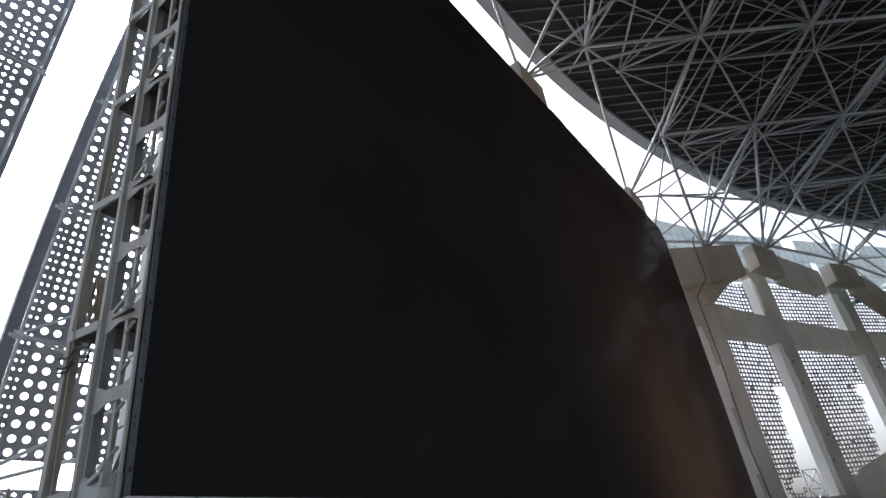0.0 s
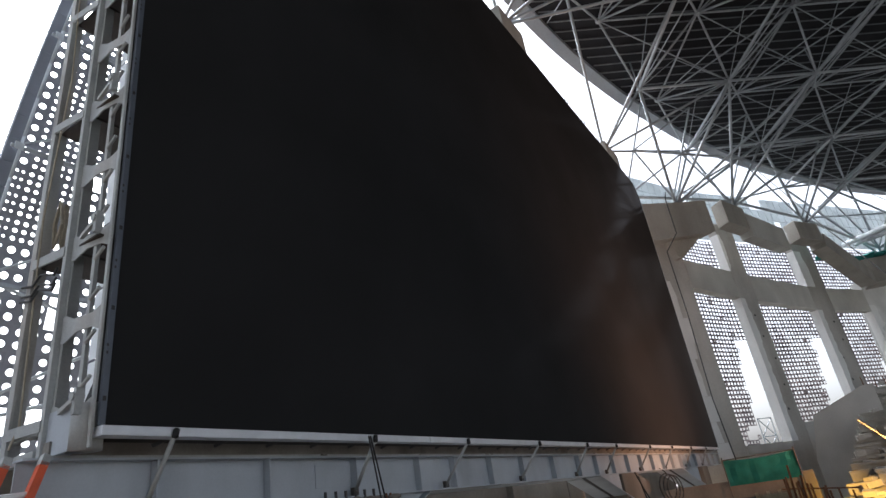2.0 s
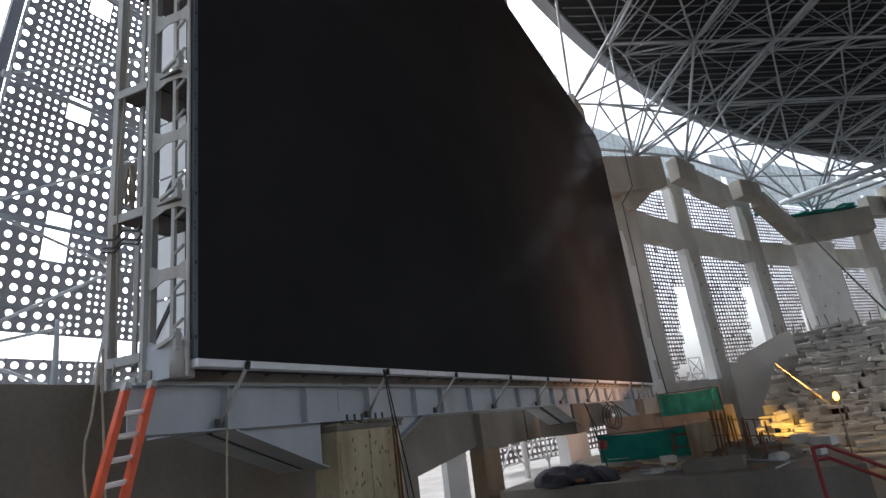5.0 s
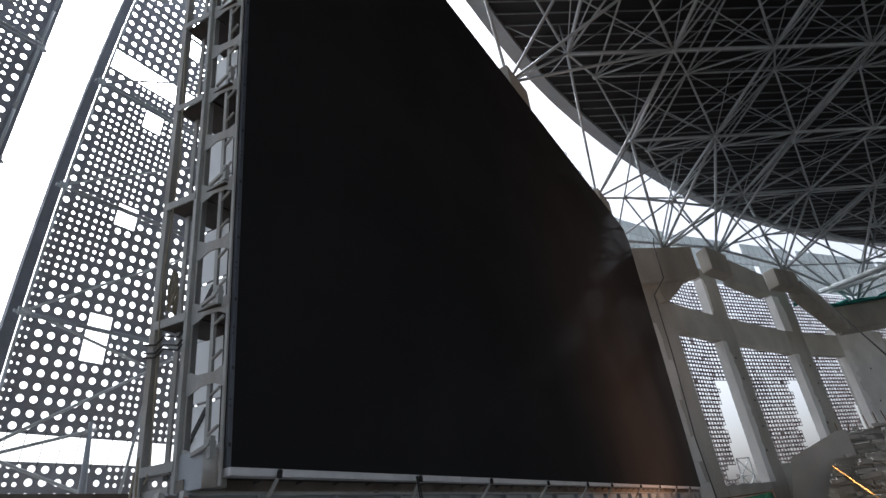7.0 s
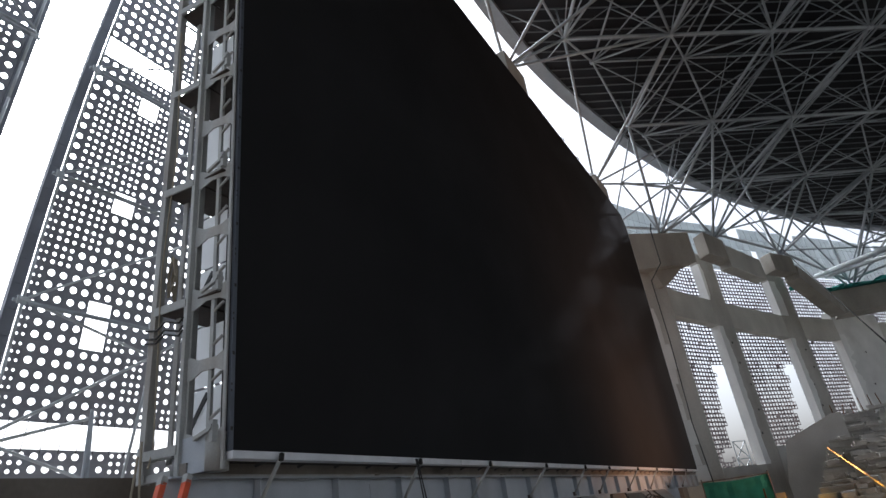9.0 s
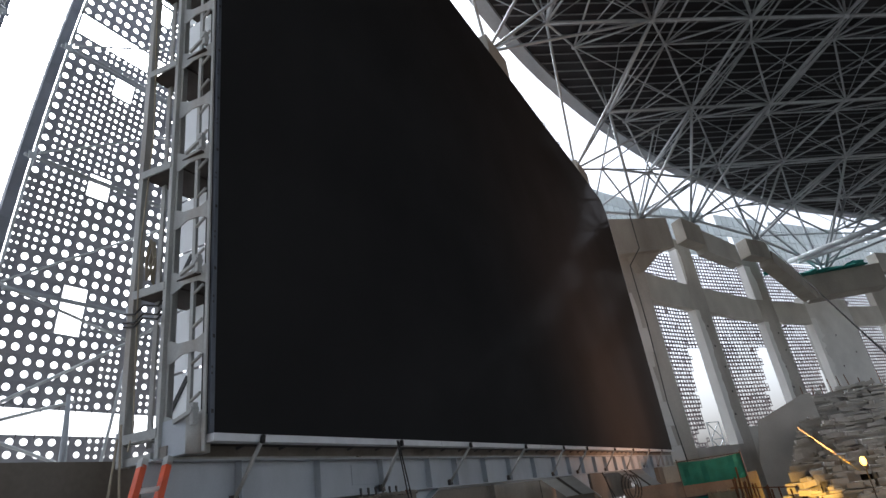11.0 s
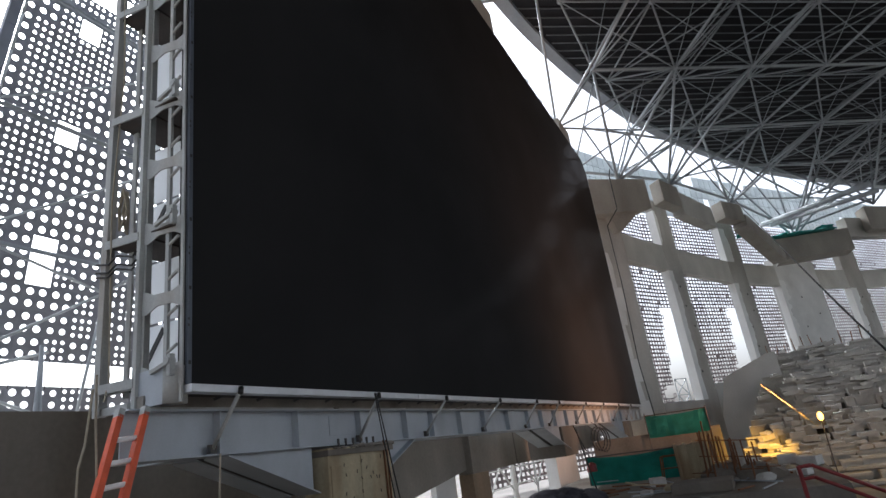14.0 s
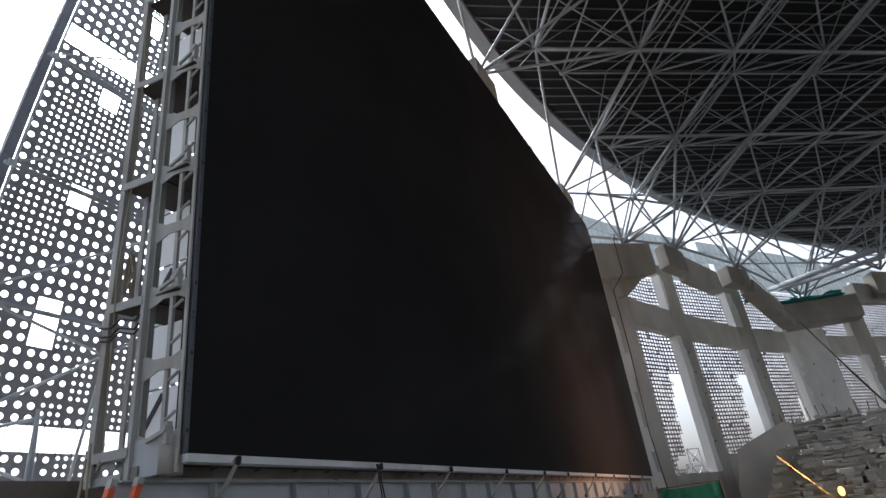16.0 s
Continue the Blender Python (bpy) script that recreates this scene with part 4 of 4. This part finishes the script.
# ---- site things in the gap below the stand ----
def net_screen(p0, p1, z0, z1, label):
    p0, p1 = Vector((*p0, 0)), Vector((*p1, 0))
    root = thing("safety_net", label, "safety net", "green nets", at=(*p0.xy, z0))
    b = bmesh.new()
    n, mrows = 14, 6
    grid = []
    for j in range(mrows + 1):
        row = []
        for i in range(n + 1):
            p = (p1 - p0) * (i / n)
            w = 0.07 * noise.noise(Vector((i * 0.7, j * 0.5, p0.x)))
            row.append(b.verts.new((p.x + w, p.y + w, (z1 - z0) * j / mrows - 0.12 * math.sin(math.pi * i / n) * (j == mrows))))
        grid.append(row)
    for j in range(mrows):
        for i in range(n):
            b.faces.new((grid[j][i], grid[j][i + 1], grid[j + 1][i + 1], grid[j + 1][i]))
    bmesh.ops.solidify(b, geom=b.faces[:], thickness=0.015)
    part("net", b, GREEN, root)
    for p in (Vector((0, 0, 0)), p1 - p0):
        part("post", tube(bmesh.new(), p + Vector((-0.06, 0, -2.6 - z0)), p + Vector((-0.06, 0, z1 - z0 + 0.15)), 0.03), DARKSTEEL, root)
    part("rail", tube(bmesh.new(), Vector((-0.06, 0, z1 - z0)), (p1 - p0) + Vector((-0.06, 0, z1 - z0)), 0.03), DARKSTEEL, root)
    return root


net_screen((38, 9.0), (38, 5.5), 0.65, 1.95, "bright green safety net on a steel rail")
low = part("low_wall", bbox(38.15, 38.6, 5.0, 12.5, -2.6, 0.9, 0.03), RAW)
tagged(low, "low rough concrete wall behind the green net", "wall", kind="structure")
net_screen((30, 11.0), (30, 6.8), -1.1, 0.3, "dark green safety net over a scaffold edge")

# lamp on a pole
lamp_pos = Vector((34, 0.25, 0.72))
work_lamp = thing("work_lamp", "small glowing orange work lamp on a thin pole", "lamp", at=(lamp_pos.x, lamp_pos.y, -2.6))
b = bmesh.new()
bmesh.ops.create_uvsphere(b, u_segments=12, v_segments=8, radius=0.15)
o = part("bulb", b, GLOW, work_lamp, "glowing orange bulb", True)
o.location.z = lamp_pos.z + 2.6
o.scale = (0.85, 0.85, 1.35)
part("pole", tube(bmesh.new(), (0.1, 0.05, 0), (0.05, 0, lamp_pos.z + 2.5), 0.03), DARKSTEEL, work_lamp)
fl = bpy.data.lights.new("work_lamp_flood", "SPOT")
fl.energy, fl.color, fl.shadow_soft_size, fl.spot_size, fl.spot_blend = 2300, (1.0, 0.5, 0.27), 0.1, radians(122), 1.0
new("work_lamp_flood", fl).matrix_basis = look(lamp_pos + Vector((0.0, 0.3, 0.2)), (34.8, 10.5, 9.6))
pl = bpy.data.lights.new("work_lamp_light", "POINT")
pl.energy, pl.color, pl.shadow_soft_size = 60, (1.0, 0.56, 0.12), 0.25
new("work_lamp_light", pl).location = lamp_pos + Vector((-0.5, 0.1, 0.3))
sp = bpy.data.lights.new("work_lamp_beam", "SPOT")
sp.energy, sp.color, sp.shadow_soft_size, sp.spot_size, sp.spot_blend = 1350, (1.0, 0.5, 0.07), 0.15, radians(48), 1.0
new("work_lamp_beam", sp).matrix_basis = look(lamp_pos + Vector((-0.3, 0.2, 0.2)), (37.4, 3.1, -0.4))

# black hoist cable from the roof, and site clutter
cab = thing("hoist_cable", "long thin black cable running down from the roof", "cable", at=(0, 0, 0))
part("strand", wire(bmesh.new(), [(61.0, 1.6, 27.2), (54.13, 0.75, 21.84), (44.06, -0.17, 14.64), (32.97, -0.69, 8.45), (24.91, -0.71, 4.75), (18.85, -0.55, 2.47), (13, -0.3, 0.4), (7.5, 0, 0.02)], 0.035), BLACK, cab)
cab = thing("drain_cable", "black cable hanging down a concrete column", "cable", at=(0, 0, 0))
part("strand", wire(bmesh.new(), [(50.9, 8.9, 23.9), (50.82, 9.07, 23.25), (50.82, 9.1, 19.97), (50.67, 10.24, 18.62), (50.67, 10.21, 13.3), (50.65, 10.39, 6.46), (50.68, 10.15, 1.88)], 0.05), BLACK, cab)
rail = thing("red_rail", "dark red painted pipe guard rail", "guard rail", at=(13.17, 2.52, -0.2))
for dz in (0.49, 0.27):
    part("rail_pipe", wire(bmesh.new(), [(0, 0.02, dz - 0.02), (0, -0.2, dz), (-0.1, -1.25, dz - 0.57), (-0.3, -3.5, dz - 1.8)], 0.035, 8), RED, rail, smooth=True)
part("rail_post", tube(bmesh.new(), (0, 0.02, -2.6), (0, 0.02, 0.49), 0.04), RED, rail)
rr = random.Random(4)
for k in range(15):
    y = 5.4 - 0.19 * k + rr.uniform(-0.1, 0.1)
    z1 = 1.25 - 0.15 * k + rr.uniform(-0.35, 0.25)
    bb = thing("rebar", "rusty reinforcing bar standing in fresh concrete", "rebar", "standing rebars", at=(25.2 + rr.uniform(-0.5, 0.5), y, -2.6))
    part("rod", tube(bmesh.new(), (0, 0, 0), (rr.uniform(-0.1, 0.1), rr.uniform(-0.25, 0.05), z1 + 2.6), 0.035), RUST, bb)
    if k % 3 == 0:
        part("tie", tube(bmesh.new(), (0, -0.4, 2.0), (0, 0.4, 2.05), 0.02), RUST, bb)
fb = thing("formwork_box", "brown plywood formwork box with timber battens", "formwork", at=(27.0, 5.1, -2.6))
part("board", bbox(0, 0.06, 0, 1.3, 0, 3.05), PLY, fb)
part("board", bbox(0.07, 1.6, 1.24, 1.3, 0, 3.0), PLY, fb)
for q in range(4):
    part("batten", bbox(-0.07, -0.004, 0.1 + 0.38 * q, 0.2 + 0.38 * q, 0, 3.15), PLY, fb)
for k, (hx, hy, hz, hr, mt) in enumerate(((22.1, 10.8, -0.85, 0.55, CLOTH), (22.3, 9.9, -0.8, 0.55, CLOTH), (22.4, 9.1, -0.9, 0.45, CLOTH), (26.0, 4.6, -0.9, 0.6, RAW), (25.6, 3.4, -0.95, 0.6, RAW), (28.0, 4.4, -0.9, 0.5, PRECAST))):
    hp = new("mortar_mound" if mt is not CLOTH else "tarpaulin", mesh("mound", lump(hr, 1.3, 1.4, 0.9, k * 3.1 + 1, 3), mt))
    hp.location = (hx, hy, hz)
    tagged(hp, "crumpled dark tarpaulin lying on the working level" if mt is CLOTH else "mound of hardened grey-brown mortar", "tarpaulin" if mt is CLOTH else "mound")
plat = part("site_platform", bbox(21.5, 35.9, 1.0, 12.9, -2.6, -1.0, 0.03), RAW)
tagged(plat, "rough concrete working level below the screen", "platform", kind="structure")
bag = new("red_bag", mesh("red_bag", lump(0.28, 0.8, 0.9, 1.2, 9, 3, 0.2), RED))
bag.location = (29.75, 10.75, -0.25)
tagged(bag, "small red sack hanging on the green net", "sack")
blk = thing("mortar_block", "grey block of hardened mortar with a dark hollow", "concrete block", at=(26.6, 3.9, -1.0))
part("block_body", lump(0.62, 1.2, 1.3, 1.0, 5.5, 3, 0.35), PRECAST, blk)
part("timber_prop", bar(bmesh.new(), (-0.5, -0.9, 0.0), (-0.2, 0.6, 0.7), 0.12, 0.06), PLY, blk)
part("timber_prop", bar(bmesh.new(), (-0.75, 0.9, 0.0), (-0.6, -0.3, 0.55), 0.12, 0.06), PLY, blk)
slab = part("cast_slab", bbox(22.4, 24.1, 4.3, 6.3, -1.0, -0.66, 0.04), RAW)
tagged(slab, "smooth grey cast concrete slab on the working level", "concrete slab")
cage = thing("rebar_cage", "rusty cage of standing and lying reinforcing bars", "rebar", at=(25.4, 4.2, -1.0))
for q in range(6):
    part("upright", tube(bmesh.new(), (0.5 * (q % 2), 1.0 - 0.36 * q, 0), (0.5 * (q % 2), 1.0 - 0.36 * q + 0.03, 1.9 - 0.12 * q), 0.03), RUST, cage)
for zz in (0.9, 1.5):
    part("tie_bar", tube(bmesh.new(), (0.25, 1.2, zz + 0.1), (0.25, -1.0, zz - 0.15), 0.022), RUST, cage)
# ropes at the frame
for k, pts in enumerate(([(4.36, 10.9, 2.9), (4.33, 10.9, 2.56), (4.29, 10.9, 2.16), (4.22, 10.9, 1.88), (4.22, 10.9, 1.54), (4.3, 10.8, 0.6), (4.25, 10.7, 0.02)], [(4.4, 10.9, 3.1), (4.42, 10.9, 2.52), (4.5, 10.9, 1.51), (4.55, 10.8, 0.02)], [(6.09, 10.38, 1.9), (6.07, 10.38, 1.28), (6.0, 10.3, 0.02)],
                          [(5.2, 12.0, 12.2), (5.3, 11.95, 9.0), (5.22, 12.0, 6.3), (5.3, 11.95, 3.2), (5.2, 11.9, 2.9)])):
    rp = thing("rope", "thin pale rope hanging beside the frame", "rope", "hanging ropes")
    part("strand", wire(bmesh.new(), pts, 0.016), ROPE, rp)
rb = thing("rope_bundle", "coiled tan rope bundle hung in the frame", "rope", at=(5.5, 12.05, 5.85))
for q in range(9):
    a = rr.uniform(-0.09, 0.09)
    part("loop", wire(bmesh.new(), [(a, a * 0.5, 0.85), (a * 1.4, 0.09 + a, 0.45), (a, 0.02, 0.0 + 0.1 * rr.random()), (a, -0.09 + a, 0.4), (a, a * 0.5, 0.85)], 0.018), ROPE, rb)
yl = thing("yellow_line", "taut yellow rope beside the work lamp", "rope")
part("strand", wire(bmesh.new(), [(35.17, 2.37, 2.67), (35.08, 0.4, 0.23)], 0.012), material("yellow rope", (0.75, 0.6, 0.25), 0.8), yl)
# teal netting left on the column heads
for k, (az, d, z, w) in enumerate(((-4.0, 78.0, 21.6, 1.2), (-6.0, 82.5, 21.0, 2.2), (-7.6, 83.5, 21.0, 2.0), (-9.3, 84.5, 21.0, 2.2))):
    nh = new("net_heap", mesh("net_heap", lump(0.8, w, w, 0.55, k * 2.7 + 4, 3, 0.7), GREEN))
    nh.location = polar(az, d) + Vector((0.8, 0.6, z + 0.2))
    tagged(nh, "crumpled teal green netting over a concrete column head", "netting", "green nets")
# timber and pipes lying about the working level
for k in range(46):
    x, y = rr.uniform(22.3, 34.5), rr.uniform(1.6, 9.8)
    ln, r_ = rr.uniform(0.6, 2.6), rr.uniform(0.03, 0.07)
    kind = rr.random()
    a = rr.uniform(0, math.pi)
    lean = rr.uniform(0.0, 0.12)
    d = Vector((math.cos(a), math.sin(a), lean)) * ln
    if kind < 0.6:
        o = thing("timber", "rough brown timber lying on the working level", "timber", "loose timber", at=(x, y, -1.0))
        part("board", bar(bmesh.new(), (0, 0, 0.06), d + Vector((0, 0, 0.06)), r_ * 2.4, r_ * 1.2), PLY if kind < 0.12 else RUST, o)
    else:
        o = thing("pipe", "grey scaffold pipe lying on the working level", "pipe", "loose pipes", at=(x, y, -1.0))
        part("tube", tube(bmesh.new(), (0, 0, 0.05), d + Vector((0, 0, 0.05)), 0.025), TUBE, o)
for k in range(16):
    sl = rr.uniform(0.25, 0.7)
    o = new("concrete_chunk", mesh("concrete_chunk", bbox(-sl / 2, sl / 2, -sl * 0.6, sl * 0.6, 0, sl * 0.6, 0.03), PRECAST))
    o.matrix_basis = pose(rr.uniform(23, 34.5), rr.uniform(1.5, 8), -1.0, 0, 0, rr.uniform(0, 180))
    tagged(o, "grey concrete chunk on the working level", "concrete chunk", "concrete chunks")
# low brick-like stacks and pale sacks beside the nets
for k in range(14):
    sx_ = rr.uniform(0.2, 0.45)
    o = new("cement_sack", mesh("cement_sack", lump(sx_, 1.3, 0.8, 0.45, k * 2.3 + 40, 3, 0.2), (PRECAST, PLY, RAW)[k % 3]))
    o.location = (rr.uniform(23.5, 29.5), rr.uniform(2.2, 6.6), -0.92)
    tagged(o, "dusty full cement sack lying on the working level", "sack", "cement sacks")
tr_ = thing("trestle", "dark steel trestle on the working level", "trestle", at=(28.6, 6.2, -1.0))
for a_, b_ in (((0, 0, 0), (0, 0.1, 1.0)), ((0, 1.2, 0), (0, 1.1, 1.0)), ((0.6, 0, 0), (0.6, 0.1, 1.0)), ((0.6, 1.2, 0), (0.6, 1.1, 1.0)), ((0, 0.1, 1.0), (0, 1.1, 1.0)), ((0.6, 0.1, 1.0), (0.6, 1.1, 1.0)), ((0, 0.05, 0.5), (0, 1.15, 0.5)), ((0, 0.1, 1.0), (0.6, 0.1, 1.0))):
    part("tube", tube(bmesh.new(), a_, b_, 0.03), RUST, tr_)
# cables on the second column
cl = thing("cable_coil", "black hoses coiled on the concrete column", "hose", at=(33.2, 10.95, 1.1))
part("hanger", wire(bmesh.new(), [(0.4, 0, 0.55), (0.4, 0.1, 0.75), (0.4, 0.35, 0.93)], 0.03), BLACK, cl)
for q in range(3):
    part("loop", wire(bmesh.new(), [(0.45 * q + 1.5 * math.cos(a * math.pi / 8), -0.05 * q, 0.62 * math.sin(a * math.pi / 8) - 0.06 * q) for a in range(17)], 0.035), BLACK, cl, smooth=True)
for k, (xa, za, xb, zb) in enumerate(((26.2, 1.85, 27.4, 0.7), (26.5, 1.7, 27.9, -1.0), (10.4, 2.9, 11.4, -2.6), (10.45, 2.9, 11.8, -2.6))):
    o = thing("hose", "thin black hose hanging from the girder", "hose", "hanging hoses")
    part("strand", wire(bmesh.new(), sag((xa, 10.3, za), (xb, 10.25, zb), 0.06, 6), 0.03 if k < 2 else 0.016), BLACK, o)
# props at the foot of the facade
for xa, xb, za in ((11.35, 11.75, 6.9), (11.35, 11.2, 6.9), (13.3, 13.75, 5.6)):
    o = thing("facade_prop", "pale steel tube prop at the foot of the facade", "prop", "facade props", at=(xb, 24.5, -2.6))
    part("tube", tube(bmesh.new(), (0, 0, 0), (xa - xb, 0, za + 2.6), 0.07), TUBE, o, smooth=True)
# plywood sheets on the formwork column
for xa, xb, za, zb in ((-1.08, -0.1, 2.9, 4.1), (-0.08, 0.72, 2.6, 4.25), (-1.08, -0.1, 0.2, 2.88)):
    part("plywood_sheet", bbox(xa, xb, -0.025, -0.004, za, zb, 0.004), PLY, fp, "stained plywood sheet")
nick = mesh("nick", bbox(-0.012, 0.012, -0.032, -0.027, 0, 0.07), RUSTPLATE)
nr = random.Random(31)
for k in range(26):
    o = part("nick", nick, RUSTPLATE, fp)
    o.location = (nr.uniform(-1.0, 0.68), 0, nr.uniform(3.0, 4.15))
    o.rotation_euler.y = nr.uniform(-0.5, 0.5)
for k in range(9):
    o = part("mortar_lump", lump(nr.uniform(0.06, 0.13), 1.6, 1.0, 0.6, k * 1.7, 2), RAW, fp, "rough mortar left on the rim")
    o.location = (nr.uniform(-1.1, 1.1), -0.02, 4.42)
for xa in (0.86, 0.98):
    part("rust_bar", tube(bmesh.new(), (xa, -0.03, 0), (xa - 0.05, -0.03, 4.5), 0.02), RUST, fp, "rusty vertical bar")
push_back(fp)
# white plaster patches on the column beside the screen
l0, r0 = C["c0"]
dr = r0 - l0
nrm = Vector((dr.y, -dr.x, 0)).normalized()
z = 2.2
pr = random.Random(21)
while z < 15.6:
    hgt = pr.uniform(1.0, 2.2)
    wid = pr.uniform(0.5, 0.72)
    p0 = l0 + nrm * 0.001
    b = extrude(bmesh.new(), [p0 + Vector((0, 0, z)), p0 + dr * wid + Vector((0, 0, z)), p0 + dr * (wid - pr.uniform(-0.04, 0.06)) + Vector((0, 0, z + hgt)), p0 + Vector((0, 0, z + hgt))], nrm * 0.04)
    tagged(part("plaster_patch", b, PLASTER), "white plaster patch on a concrete column", "plaster", "plaster patches", "structure")
    z += hgt + 0.02
# tie holes and stains on the columns
hole = mesh("tie_hole", tube(bmesh.new(), (0, 0, 0), (0, 0, 0.06), 0.11, 8), BLACK)
for key in ("c1", "c2", "c3", "c4"):
    l_, r_ = C[key]
    d_ = r_ - l_
    n_ = Vector((d_.y, -d_.x, 0)).normalized()
    for q in range(5):
        o = new("tie_hole", hole)
        p = l_ + d_ * pr.uniform(0.2, 0.8) + Vector((0, 0, 6 + 2.2 * q + pr.uniform(-0.4, 0.4)))
        o.matrix_basis = Matrix.Translation(p - n_ * 0.02) @ n_.to_track_quat("Z", "Y").to_matrix().to_4x4()
        tagged(o, "small dark formwork tie hole in a column", "hole", "tie holes", "structure")
# rods along the top of the terraces
for k in range(12):
    o = thing("starter_bar", "thin rusty starter bar standing on the top terrace", "rebar", "starter bars", at=(51.6 + pr.uniform(-0.3, 0.3), 0.9 - 0.62 * k, 5.0))
    part("rod", tube(bmesh.new(), (0, 0, 0), (pr.uniform(-0.1, 0.1), pr.uniform(-0.15, 0.15), pr.uniform(0.6, 1.3)), 0.03), RUST, o)
# scaffold at the foot of the outer facade
for k, (sx_, sy_) in enumerate(((80.5, 10.9), (84.5, 8.9), (95.0, 1.9), (103.0, -3.6))):
    sc_ = thing("scaffold_bay", "grey tube scaffold bay behind the stand columns", "scaffold", "scaffold bays", "structure", at=(sx_, sy_, -2.6))
    for a_, b_ in (((0, 0, 0), (0, 0, 9)), ((2.0, -1.2, 0), (2.0, -1.2, 9)), ((0, 0, 5), (2.0, -1.2, 5)), ((0, 0, 7), (2.0, -1.2, 7)), ((0, 0, 9), (2.0, -1.2, 9)), ((0, 0, 5), (2.0, -1.2, 7)), ((0, 0, 7), (2.0, -1.2, 5)), ((0, 0, 7), (2.0, -1.2, 9)), ((0, 0, 9), (2.0, -1.2, 7))):
        part("scaffold_tube", tube(bmesh.new(), a_, b_, 0.06, 6), TUBE, sc_)
# black cable ties round the frame posts
for k, zz in enumerate((5.25, 5.1, 5.02)):
    o = thing("cable_tie", "black cable wound round the frame posts", "cable", "cable ties")
    part("strand", wire(bmesh.new(), [(5.2, 12.28, zz), (5.22, 12.0, zz - 0.06), (5.2, 11.75, zz + 0.03), (5.22, 11.4, zz - 0.08), (5.2, 11.28, zz - 0.02)], 0.018), BLACK, o)
